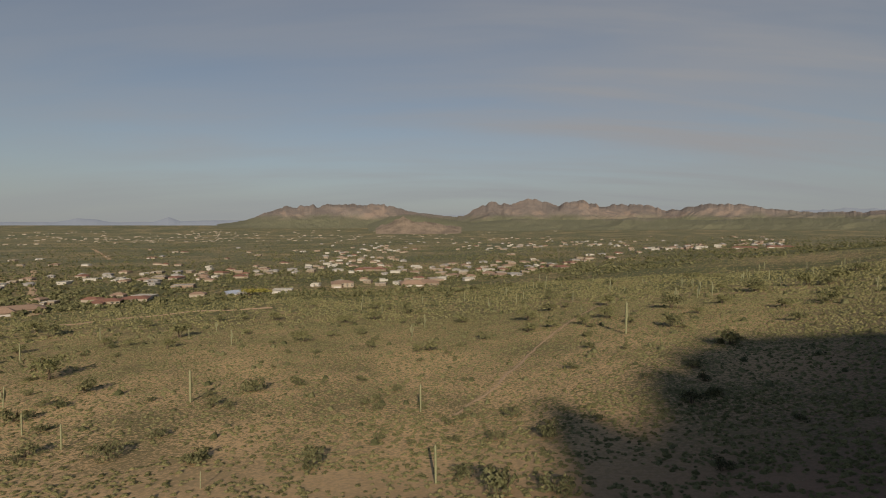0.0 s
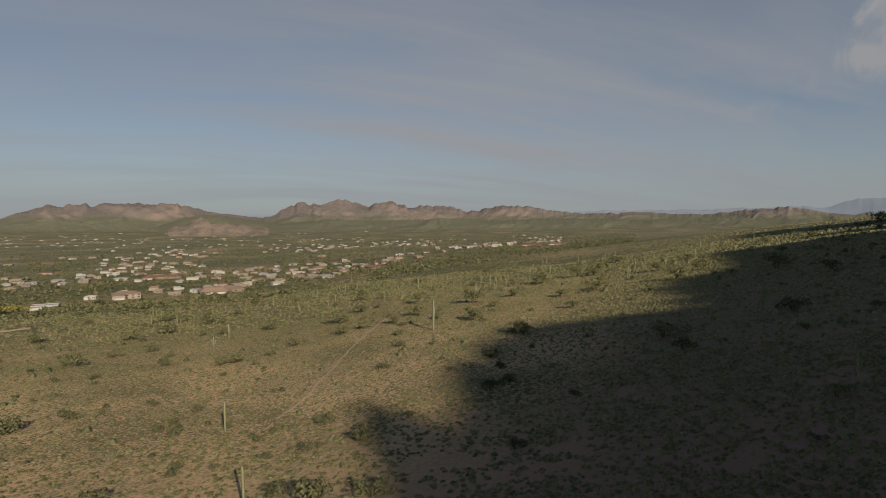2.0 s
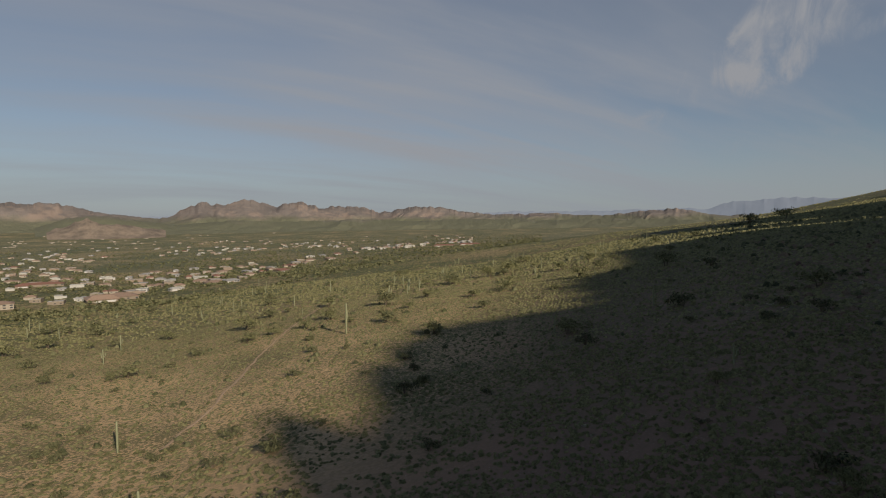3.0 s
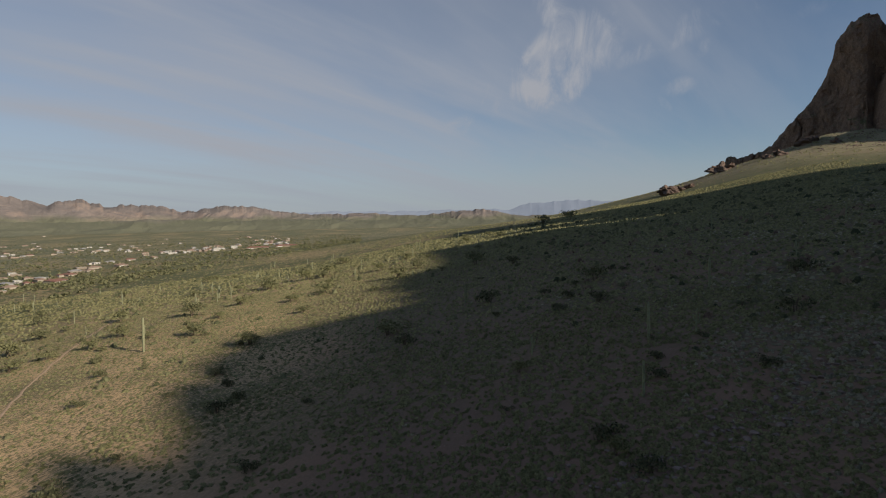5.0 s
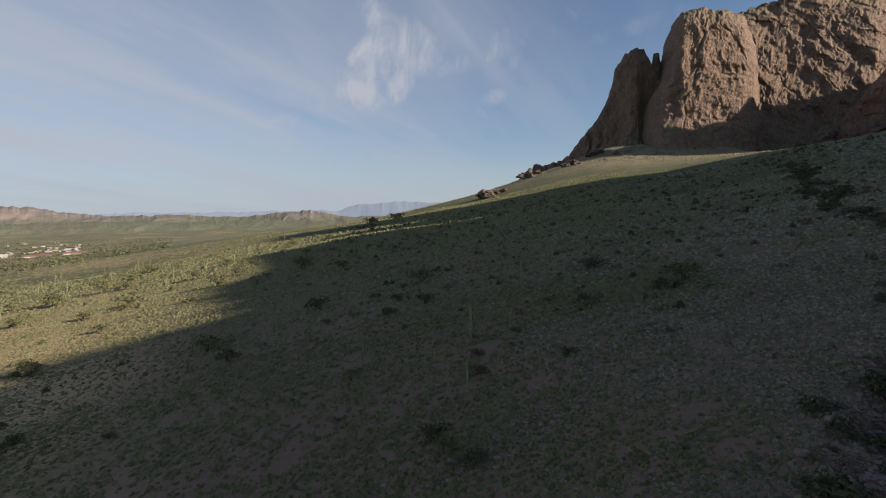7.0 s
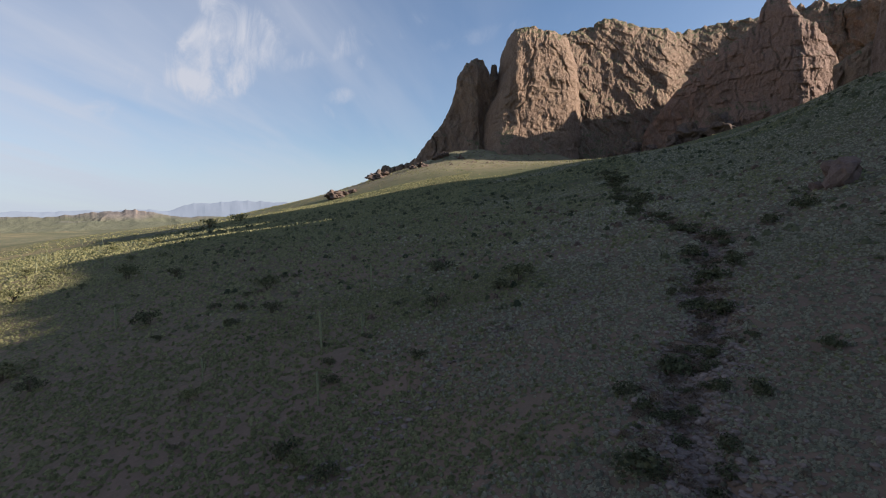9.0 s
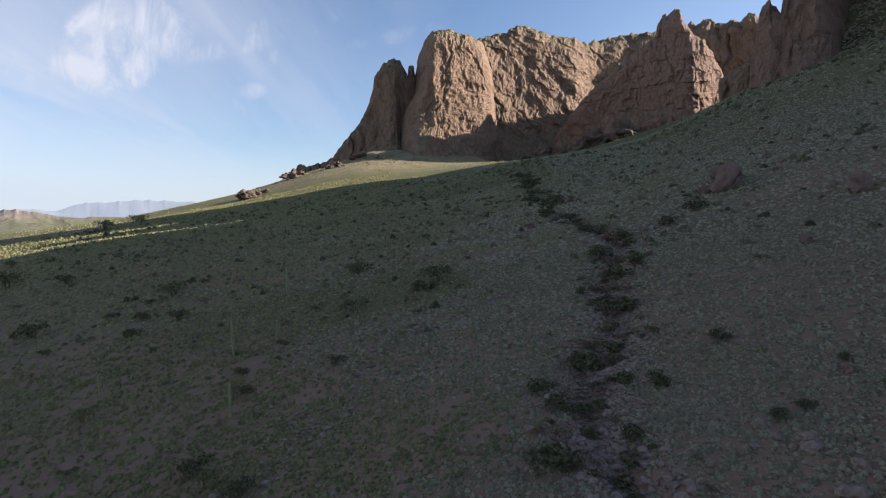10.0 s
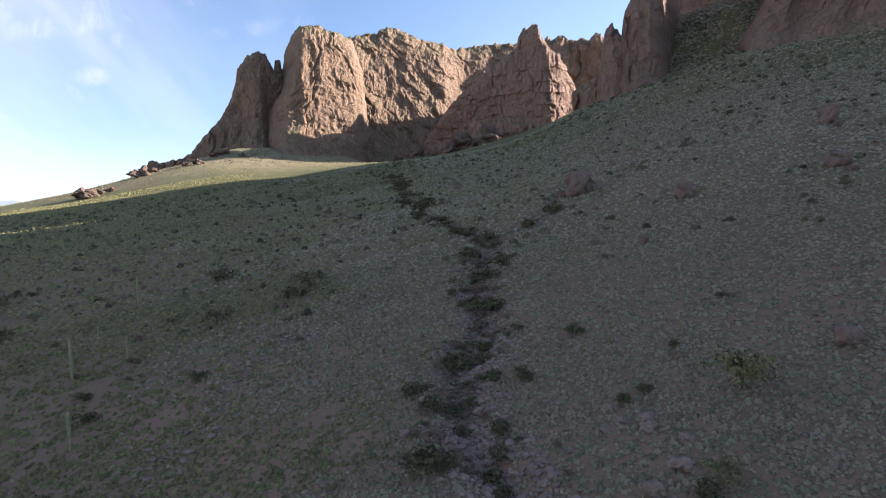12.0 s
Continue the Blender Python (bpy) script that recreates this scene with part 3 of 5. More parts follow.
cliff("spire_ridge", "reddish brown rock ridge with a pointed spire", tops(900, [(103.5, 8.5), (105.5, 11), (107.7, 13.5), (110.5, 15.4), (112.4, 16.4), (113.4, 16.7), (113.7, 18.0), (114.1, 18.7), (115.2, 18.9), (115.7, 18.5), (116.2, 17.1), (116.7, 16.2), (118.4, 14.8), (119.2, 13.1), (119.8, 12.0), (120.4, 10)]),
      [(103.5, 985), (107, 952), (111, 908), (114, 878), (116.2, 855), (116.9, 852), (118, 872), (119.2, 905), (120.4, 960)], flute=3.5, rugged=9, seed=37, horns=1.5, belly=0.02, beds=0.12, material=MAT_RED_CLIFF,
      bulges=((109.6, 128, 1.5, 22, 26), (113.0, 138, 2.2, 18, 18), (116.2, 168, 1.5, 30, 8)))
cliff("far_ridge", "grey brown jagged ridge behind the spire", tops(1040, [(110, 14.8), (113, 15.5), (114.5, 15.8), (116, 17.0), (116.6, 17.4), (117, 17.1), (117.6, 17.4), (118.3, 17.6), (118.8, 17.1), (119.6, 16.9), (120.3, 17.2), (120.7, 16.9), (121.4, 17.3), (121.9, 17.1), (122.2, 16.6), (125, 16.0)]),
      [(110, 1030), (114, 1010), (116, 1000), (118, 1003), (120, 1010), (122.5, 1022), (125, 1040)], flute=8, rugged=13, seed=83, horns=2)
# added as a caster; its crest is set from the shadow's edge on the slope
cliff("upper_cliff", "high brown rock cliff added behind the near cliff for its shadow", [(119, 172), (123, 202), (126, 226), (132, 268), (133.8, 285), (135, 325), (136.5, 338), (142, 346), (147, 330)],
      [(119, 780), (126, 740), (132, 730), (147, 690)], batter=0.08, flute=5, seed=45, step=0.2, rows=40)
cliff("near_tower", "dark brown rock tower in shadow above the slope", tops(440, [(121.5, 11), (121.9, 14), (122.25, 16.3), (122.5, 17.2), (123.1, 17.7), (123.8, 17.3), (124.05, 16.6), (124.3, 18.6), (124.9, 19.8), (126.4, 25), (128.0, 26), (129.2, 24)]),
      [(121.5, 445), (122.3, 424), (123.2, 419), (123.9, 423), (124.4, 416), (126.5, 416), (127.6, 428), (128.4, 470), (129.2, 530)], flute=3, rugged=6, horns=1, seed=51, step=0.07, rows=130, material=MAT_RED_CLIFF)
cliff("gully_wall", "dark rock wall at the head of a steep gully", tops(575, [(126.5, 30), (129, 30), (131, 31), (134, 31), (138, 31)]),
      [(126.5, 620), (130, 640), (138, 620)], flute=5, rugged=6, seed=59, step=0.1, rows=90, depth=45, material=MAT_RED_CLIFF)
cliff("gully_slope", "steep brushy gully floor between two rock walls", tops(545, [(125.0, 15.5), (128, 16.2), (131, 17), (134, 17.4), (139, 17.6)]),
      [(125.0, 452), (128, 446), (131, 440), (135, 440), (139, 450)], batter=1.05, flute=1.0, rugged=2.5, seed=58, step=0.12, rows=60, material=MAT_GROUND, pieces=1, depth=60, flare=0.0)
# past 145 degrees this cliff is unseen, its crest shaped to cast the slope's shadow
cliff("near_cliff", "tall brown rock cliff in shadow above the slope", [(133.4, 185), (134.0, 225), (134.8, 240), (140, 230), (145.5, 220), (149.7, 225), (154, 216), (158.2, 211), (160, 220), (162.4, 223), (164, 220), (168, 214), (169.3, 206), (170.2, 199), (171.1, 208), (172.6, 195), (174, 165), (176, 110), (180, 40)],
      [(133.4, 500), (134.0, 455), (134.9, 432), (137, 424), (138, 432), (140, 416), (150, 410), (165, 420), (180, 450)], flute=4, rugged=6, seed=67, depth=120, step=0.11, rows=110, pieces=8, material=MAT_RED_CLIFF,
      left=((0, 133.8), (0.12, 133.6), (0.3, 135.0), (0.45, 135.8), (1, 135.8)))


# ---- far hills ----
def hills(name, label, rng, crest, base, seed, amp=0.15, step=0.09, reach=520, material=None):
    """A chain of hills whose spurs run down towards the plain."""
    cb, ca = np.array(crest, float).T
    bear = np.arange(cb[0], cb[-1], step)
    br = np.radians(bear)
    ang = np.interp(bear, cb, ca)
    amp = amp * np.clip(ang / 2.4, 0.2, 1.0)
    jag = 1.2 * amp * fbm(bear / 0.9, bear * 0 + seed, octaves=4, seed=seed) + 2.6 * amp * (0.5 - np.abs(fbm(bear / 1.2, bear * 0 + seed, octaves=5, seed=seed + 2)) * 1.6)
    rows = 40
    t = np.linspace(0, 1, rows)
    B, T = np.meshgrid(br, t, indexing="ij")
    z0, z1 = EYE_Z + rng * math.tan(radians(base)) - 10, EYE_Z + rng * np.tan(np.radians(ang))
    arc = B * rng
    R = rng - reach * (1 - T) ** 0.9
    spur = 1 - np.abs(fbm(arc / 330 + 0.3 * smooth_noise(arc / 200, R / 200, seed=seed), R / 700, octaves=4, seed=seed + 5)) * 2
    rise = T ** 1.35 * (1 + 0.28 * spur * np.sin(math.pi * T)) + 0.05 * fbm(arc / 60, R / 60, octaves=4, seed=seed + 7) * np.sin(math.pi * T)
    bluff = np.clip((rise - 0.42) * 6, 0, 1)
    rise = rise + 0.10 * (bluff - 0.5) * np.sin(math.pi * T) * smooth_noise(arc / 160, R * 0, seed=seed + 8)
    Z = z0 + (z1 - z0)[:, None] * np.minimum(rise, 0.97 + 0.03 * T)
    Z = Z + (rng * np.radians(jag))[:, None] * T ** 5
    R = np.minimum(R, 4920)
    co = np.stack([R * np.sin(B), R * np.cos(B), Z], -1).reshape(-1, 3)
    ob = mesh_object(name, co, grid_faces(len(bear), rows), material or MAT_FAR, False)
    return tagged(ob, label, "hills", kind="structure")


hills("backdrop_far_range", "far mountain range with an added pale blue haze glow", 4890, [(-60, 0.35), (-44, 0.35), (-36, 0.3), (-34.5, 0.62), (-33, 0.58), (-32, 0.32), (-28.5, 0.35), (-27.2, 0.85), (-26.2, 0.45), (-24, 0.5), (-20, 0.6), (-8, 0.9), (0, 1.1), (10, 1.2), (33, 1.3), (37, 1.45), (41, 1.4), (50, 1.45), (56, 1.5), (58.5, 2.1), (63, 2.25), (67, 2.0), (75, 1.5)], -0.5, 5, 0.09, reach=120, step=0.25, material=MAT_HAZE_GLOW)
hills("backdrop_west_hills", "brown desert hills beyond the town", 4500, [(-23, 0.1), (-20.5, 0.5), (-17.5, 1.6), (-16.5, 1.9), (-15, 2.0), (-11, 2.2), (-6.3, 2.2), (-4, 1.6), (-2.7, 1.3), (0.4, 1.0), (4, 0.6)], -0.3, 15)
hills("backdrop_hills", "brown desert hills with pale rock bands", 4500, [(0, 0.4), (2.8, 1.3), (4.9, 2.6), (7, 2.2), (9.1, 2.7), (11.7, 2.2), (14.6, 2.5), (16.3, 2.1), (19.6, 2.2), (22.7, 1.5), (25.4, 2.0), (29.3, 1.9), (31, 1.5), (35, 1.15), (40.6, 1.2), (46, 0.9), (51.3, 1.4), (53, 1.5), (56, 0.9), (62, 0.6), (70, 0.3)], -0.3, 29)
hills("backdrop_foothills", "tan rocky foothills in front of the brown hills", 3900, [(-8, 0.1), (-6, 0.9), (-4.5, 1.1), (-3, 1.3), (-1.5, 1.0), (0.5, 0.7), (3, 0.3), (8, 0.75), (14, 0.55), (20, 0.8), (26, 0.55), (33, 0.7), (40, 0.5), (48, 0.6), (56, 0.3)], -0.6, 41, reach=420)
hills("backdrop_tan_hill", "tan rocky hill in front of the brown hills", 3450, [(-7.2, -0.2), (-6, 0.2), (-5, 0.6), (-4.2, 0.75), (-3.4, 0.45), (-2, 0.3), (0.3, 0.05), (2.0, -0.3)], -0.9, 47, 0.5, reach=260, material=MAT_TAN_HILL)


# ---- plants ----
def part(name, verts, faces, material, parent, label="", smooth=True):
    """One mesh as a part under a thing or a part."""
    ob = mesh_object(name, verts, faces, material, smooth)
    ob.parent = parent
    if label:
        ob["label"] = label
    return ob


def thing(name, label, category, group=""):
    return tagged(new(name), label, category, group)


def shards(count, rng, flat=0.75, size=0.42, low=0.0):
    """Loose leaf clumps over a dome of radius 1: three corners for each."""
    up = rng.uniform(low, 1, count)
    turn = rng.uniform(0, 2 * math.pi, count)
    deep = rng.uniform(0.62, 1.0, count)
    ring = np.sqrt(np.maximum(1 - up ** 2, 0.02))
    n = np.stack([ring * np.cos(turn), ring * np.sin(turn), up], 1)
    mid = n * deep[:, None]
    mid[:, 2] *= flat
    n = n + rng.normal(0, 0.45, n.shape)
    n /= np.linalg.norm(n, axis=1)[:, None]
    side = np.cross(n, rng.normal(0, 1, n.shape))
    side /= np.linalg.norm(side, axis=1)[:, None]
    other = np.cross(n, side)
    s = size * rng.uniform(0.6, 1.3, count)[:, None]
    corners = np.stack([mid + s * side, mid - 0.5 * s * side + 0.85 * s * other, mid - 0.5 * s * side - 0.85 * s * other], 1)
    corners[:, :, 2] = np.maximum(corners[:, :, 2], -0.06)
    return corners


def mound(rng):
    """A small rounded plant seen from afar, as corners and triangles."""
    pts = []
    for rad, z, n in ((1.0, -0.06, 5), (0.42, 0.80, 3)):
        t0 = rng.uniform(0, 6.28)
        pts += [(rad * q * math.cos(t0 + 6.283 * k / n), rad * q * math.sin(t0 + 6.283 * k / n), z * rng.uniform(0.75, 1.2)) for k in range(n) for q in (rng.uniform(0.75, 1.15),)]
    turn = [math.atan2(p[1], p[0]) for p in pts]
    near = [min((5, 6, 7), key=lambda j: abs((turn[j] - turn[k] + math.pi) % (2 * math.pi) - math.pi)) for k in range(5)]
    tris = [(5, 6, 7)]
    for k in range(5):
        j = (k + 1) % 5
        tris.append((k, j, near[j]))
        if near[k] != near[j]:
            tris.append((k, near[j], near[k]))
    return np.array(pts), np.array(tris)


def leafy(rng):
    """A small rounded plant with a few loose leaf clumps."""
    pts, tris = mound(rng)
    loose = shards(7, rng, flat=0.82, size=0.30, low=0.05).reshape(-1, 3)
    return np.concatenate([pts * (0.9, 0.9, 0.9), loose]), np.concatenate([tris, len(pts) + np.arange(21).reshape(-1, 3)])


def domes(name, label, category, xy, size, squash, templates, material, rng, lift=0.0):
    """Many rounded plants on the ground, in one mesh."""
    pick = rng.integers(0, len(templates), len(xy))
    turn = rng.uniform(0, 2 * math.pi, len(xy))
    z = height(xy[:, 0], xy[:, 1]) + lift
    cos, faces, start = [], [], 0
    for k, (pts, tris) in enumerate(templates):
        m = pick == k
        c, s, r = np.cos(turn[m])[:, None], np.sin(turn[m])[:, None], size[m][:, None]
        x = (pts[None, :, 0] * c - pts[None, :, 1] * s) * r + xy[m, 0][:, None]
        y = (pts[None, :, 0] * s + pts[None, :, 1] * c) * r + xy[m, 1][:, None]
        cos.append(np.stack([x, y, pts[None, :, 2] * r * squash[m][:, None] + z[m][:, None]], -1).reshape(-1, 3))
        n = int(m.sum())
        faces.append((tris[None] + (start + len(pts) * np.arange(n))[:, None, None]).reshape(-1, 3))
        start += n * len(pts)
    ob = mesh_object(name, np.concatenate(cos), np.concatenate(faces), material, True)
    return tagged(ob, label, category, kind="stuff")


def strew(name, label, category, xy, size, squash, templates, material, rng, sink=0.05):
    """Many copies of small templates on the ground, in one mesh."""
    pick = rng.integers(0, len(templates), len(xy))
    turn = rng.uniform(0, 2 * math.pi, len(xy))
    z = height(xy[:, 0], xy[:, 1]) - sink * size
    blocks = []
    for k, tpl in enumerate(templates):
        m = pick == k
        c, s = np.cos(turn[m])[:, None, None], np.sin(turn[m])[:, None, None]
        t = tpl[None]
        r = size[m][:, None, None]
        q = squash[m][:, None, None]
        x = (t[..., 0] * c - t[..., 1] * s) * r + xy[m, 0][:, None, None]
        y = (t[..., 0] * s + t[..., 1] * c) * r + xy[m, 1][:, None, None]
        blocks.append(np.stack([x, y, t[..., 2] * r * q + z[m][:, None, None]], -1).reshape(-1, 3))
    co = np.concatenate(blocks)
    ob = mesh_object(name, co, np.arange(len(co)).reshape(-1, 3), material, False)
    return tagged(ob, label, category, kind="stuff")


TRAIL = ((2, 112), (12, 130), (21, 153), (32, 181), (51, 221), (76, 268), (113, 324), (150, 380))
BARE = ((76, 24, 3.5), (74, 49, 3.5), (53, -3, 3.0), (52, 24, 2.5), (-115, 232, 9), (-54, 86, 8), (-15, 74, 6), (40, 60, 5), (60, 72, 4), (24, 70, 6), (48, 40, 4), (64, 14, 2.5), (46, -6, 2.5), (34, 2, 3))


def plant_cover(x, y):
    """Share of the ground that low plants cover."""
    b = np.degrees(np.arctan2(x, y))
    r = np.hypot(x, y)
    want = np.interp(b, [-60, -15, 10, 30, 70, 95, 110, 150], [0.62, 0.64, 0.70, 0.72, 0.76, 0.90, 1.0, 1.0])
    want = want + np.clip((r - 110) / 300, 0, 0.35)
    want = want - 0.30 * np.interp(b, [-60, 12, 28], [1, 1, 0]) * np.interp(r, [70, 130], [1, 0])
    want = want + np.interp(b, [10, 60], [0.55, 0.34]) * fbm(x / 13, y / 13, octaves=3, seed=71)
    for px, py, pr in BARE:
        d = np.hypot(x - px, y - py) / (0.75 * pr) + 0.45 * fbm(x / 2.5, y / 2.5, octaves=2, seed=78)
        want = np.where(d < 1.3, want - 0.65 * np.clip(1.4 - d, 0, 1), want)
    want = np.where(off_line(x, y, TRAIL) < 1.3, 0, want)
    want = np.where((off_line(x, y, GULLIES[0]) < 2.2) & (r < 170), want - 0.7, want)
    want = np.where(off_line(x, y, GULLIES[2]) < 3.0, want + 0.4, want)
    return want


def sector(count, r0, r1, rng, b0=-46, b1=150):
    r = np.sqrt(rng.uniform(r0 * r0, r1 * r1, count))
    b = np.radians(rng.uniform(b0, b1, count))
    return np.stack([r * np.sin(b), r * np.cos(b)], 1)


def broad(b):
    """Plants stand larger and farther apart on the lower slope."""
    return np.interp(b, [-46, 25, 45, 80, 100], [1.65, 1.45, 1.25, 1.1, 1.0])


def low_plants():
    rng = np.random.default_rng(5)
    near = [leafy(rng) for _ in range(18)]
    middle = [mound(rng) for _ in range(12)]
    for name, label, r0, r1, density, tpl, lo, hi in (
            ("low_scrub", "low dry olive green bursage tufts on the slope", 20, 62, 7.8, near, 0.14, 0.46),
            ("low_scrub", "low dry olive green bursage tufts farther up the slope", 62, 115, 3.5, near, 0.20, 0.57),
            ("low_scrub", "low olive green scrub farther down the slope", 115, 300, 0.80, middle, 0.28, 0.82),
            ("low_scrub", "scattered olive green scrub on the far slope", 300, 860, 0.04, middle, 0.6, 1.5)):
        count = int(density * (r1 * r1 - r0 * r0) * math.radians(196) / 2)
        xy = sector(count, r0, r1, rng)
        if r0 > 250:
            keep = rng.uniform(0, 1, len(xy)) < 0.45 + 0.9 * fbm(xy[:, 0] / 60, xy[:, 1] / 60, octaves=3, seed=72)
        else:
            keep = rng.uniform(0, 1, len(xy)) < plant_cover(xy[:, 0], xy[:, 1])
        b = np.degrees(np.arctan2(xy[:, 0], xy[:, 1]))
        keep &= (np.hypot(xy[:, 0], xy[:, 1]) > np.interp(b, [-46, 20, 60, 110], [50, 46, 36, 22]))
        keep &= rng.uniform(0, 1, len(xy)) < np.interp(b, [-46, 30, 60, 90], [0.72, 0.78, 0.88, 1.0]) / (broad(b) ** 1.7 if r1 < 200 else 1.0)
        xy = xy[keep]
        b = np.degrees(np.arctan2(xy[:, 0], xy[:, 1]))
        patch = 30 * fbm(xy[:, 0] / 16, xy[:, 1] / 16, octaves=2, seed=76)
        grey = (b + patch + rng.normal(0, 15, len(b)) > np.interp(np.hypot(xy[:, 0], xy[:, 1]), [60, 200], [92, 104])) & (r0 < 250)
        size = (lo + (hi - lo) * rng.beta(1.5, 2.7, len(xy))) * (broad(b) if r1 < 200 else 1.0)
        squash = rng.uniform(0.6, 1.1, len(xy)) * np.interp(b, [10, 60], [0.62, 1.0])
        domes(name, label, "scrub", xy[~grey], size[~grey], squash[~grey], tpl, MAT_TUFT, rng)
        if grey.any():
            domes("brittlebush", "rounded grey green brittlebush on the shaded slope", "scrub", xy[grey], size[grey] * 0.95, squash[grey], tpl, MAT_GREY, rng)

    # the foot of the slope, towards the town
    xy = sector(32000, 300, 520, rng, -46, 62)
    xy = xy[rng.uniform(0, 1, len(xy)) < 0.72 + 0.7 * fbm(xy[:, 0] / 40, xy[:, 1] / 40, octaves=3, seed=74)]
    domes("low_scrub", "olive green scrub at the foot of the slope", "scrub", xy, 0.45 + 0.9 * rng.beta(1.3, 3, len(xy)), rng.uniform(0.65, 1.1, len(xy)), middle, MAT_TUFT, rng)
    xy = sector(16000, 300, 580, rng, 60, 86)
    domes("low_scrub", "green scrub on the shaded slope below the butte", "scrub", xy, 0.45 + 0.8 * rng.beta(1.3, 3, len(xy)), rng.uniform(0.65, 1.1, len(xy)), middle, MAT_TUFT, rng)
    # the steep slope under the cliffs
    xy = sector(24000, 300, 540, rng, 84, 147)
    xy = xy[rng.uniform(0, 1, len(xy)) < 0.75 + 0.6 * fbm(xy[:, 0] / 40, xy[:, 1] / 40, octaves=3, seed=73)]
    b = np.degrees(np.arctan2(xy[:, 0], xy[:, 1]))
    grey = b + 30 * fbm(xy[:, 0] / 60, xy[:, 1] / 60, octaves=2, seed=77) > 108
    for sel, name, label, mat in ((~grey, "low_scrub", "green scrub on the steep slope under the cliffs", MAT_TUFT), (grey, "brittlebush", "grey green brush on the steep slope under the cliffs", MAT_GREY)):
        n = int(sel.sum())
        domes(name, label, "scrub", xy[sel], 0.36 + 0.75 * rng.beta(1.3, 3, n), rng.uniform(0.7, 1.2, n), middle, mat, rng)
    # darker shrubs between the low plants
    for name, label, count, r0, r1, b0, b1, mat in (
            ("dark_shrubs", "dark green shrubs scattered over the shaded slope", 2600, 75, 480, 55, 147, MAT_CREOSOTE),
            ("dry_shrubs", "dry reddish brown shrubs on the shaded slope", 420, 60, 260, 60, 147, MAT_DRY),
            ("olive_shrubs", "olive green shrubs scattered over the sunlit slope", 1500, 80, 500, -46, 58, MAT_MESQUITE)):
        xy = sector(count, r0, r1, rng, b0, b1)
        xy = xy[rng.uniform(0, 1, len(xy)) < 0.6 + 0.9 * fbm(xy[:, 0] / 35, xy[:, 1] / 35, octaves=2, seed=79)]
        domes(name, label, "shrubs", xy, (0.65 + 1.2 * rng.beta(1.3, 3, len(xy))) * np.interp(np.hypot(xy[:, 0], xy[:, 1]), [80, 400], [0.8, 1.7]), rng.uniform(0.8, 1.2, len(xy)), near, mat, rng)
    # brush on the steep floor of the gully between the rock walls
    bb, up = np.radians(rng.uniform(124.5, 136.5, 4200)), rng.uniform(0, 1, 4200)
    r = 438 + 88 * up
    x, y = r * np.sin(bb), r * np.cos(bb)
    base = np.interp(np.degrees(bb), (125, 128, 131, 135, 139), (452, 446, 440, 440, 450))
    foot = height(base * np.sin(bb), base * np.cos(bb)) - 14
    lift = foot + (r - base) / 1.05 - height(x, y) + 1.2
    domes("gully_brush", "olive green brush on the steep gully floor", "scrub", np.stack([x, y], 1), rng.uniform(0.6, 1.8, len(x)), rng.uniform(0.65, 1.1, len(x)), middle, MAT_GREY, rng, lift)


low_plants()


def tube(points, radii, sides=7):
    """A tapered tube along points: corners and faces."""
    pts = [Vector(p) for p in points]
    verts, faces = [], []
    for i, p in enumerate(pts):
        d = (pts[min(i + 1, len(pts) - 1)] - pts[max(i - 1, 0)]).normalized()
        a = d.orthogonal().normalized()
        c = d.cross(a)
        for k in range(sides):
            t = 2 * math.pi * k / sides
            verts.append(p + radii[i] * (math.cos(t) * a + math.sin(t) * c))
    for i in range(len(pts) - 1):
        for k in range(sides):
            q = (k + 1) % sides
            faces.append((i * sides + k, i * sides + q, (i + 1) * sides + q, (i + 1) * sides + k))
    return [tuple(v) for v in verts], faces


def crown_mesh(rng, lobes, clumps, size, rise):
    blocks = []
    for _ in range(lobes):
        c = np.array([rng.normal(0, 0.30), rng.normal(0, 0.30), rng.uniform(*rise)])
        s = rng.uniform(0.30, 0.50)
        blob = shards(clumps, rng, flat=0.8, size=size, low=-0.5)
        blocks.append(blob * s + c)
    co = np.concatenate(blocks).reshape(-1, 3)
    co /= 2 * np.percentile(np.abs(co[:, :2]), 97)
    co[:, 2] = np.maximum(co[:, 2], 0.02)
    return co, np.arange(len(co)).reshape(-1, 3)


def bush_kind(name, label, material, seed, lobes=7, clumps=70, stems=4, size=0.17, group=""):
    """One bush of about unit width: a crown of clumps over a few stems."""
    rng = np.random.default_rng(seed)
    ob = thing(name, label, "bush" if "tree" not in name else "tree", group)
    co, f = crown_mesh(rng, lobes, clumps, size, (0.25, 0.62) if "tree" in name else (0.10, 0.45))
    part("crown", co, f, material, ob, smooth=False)
    for _ in range(stems):
        a, lean = rng.uniform(0, 2 * math.pi), rng.uniform(0.10, 0.24)
        pts = [(0.03 * math.cos(a), 0.03 * math.sin(a), -0.08), (0.4 * lean * math.cos(a), 0.4 * lean * math.sin(a), 0.22), (lean * math.cos(a), lean * math.sin(a), 0.34)]
        v, f = tube(pts, (0.022, 0.016, 0.008), 5)
        part("stem", v, f, MAT_BARK, ob)
    return ob


def set_out(kinds, places, rng, tall=(0.9, 1.2), grow=1.3):
    """Each first kind is used in turn; all copies stand on the ground."""
    for i, (x, y, w) in enumerate(places):
        src = kinds[i % len(kinds)]
        z = float(height(np.array([x]), np.array([y]))[0])
        m = Matrix.LocRotScale((x, y, z - 0.02), Euler((0, 0, rng.uniform(0, 6.28))), None)
        ob = copy_thing(src, m)
        s = grow * w
        ob.scale = (s, s, s * rng.uniform(*tall))


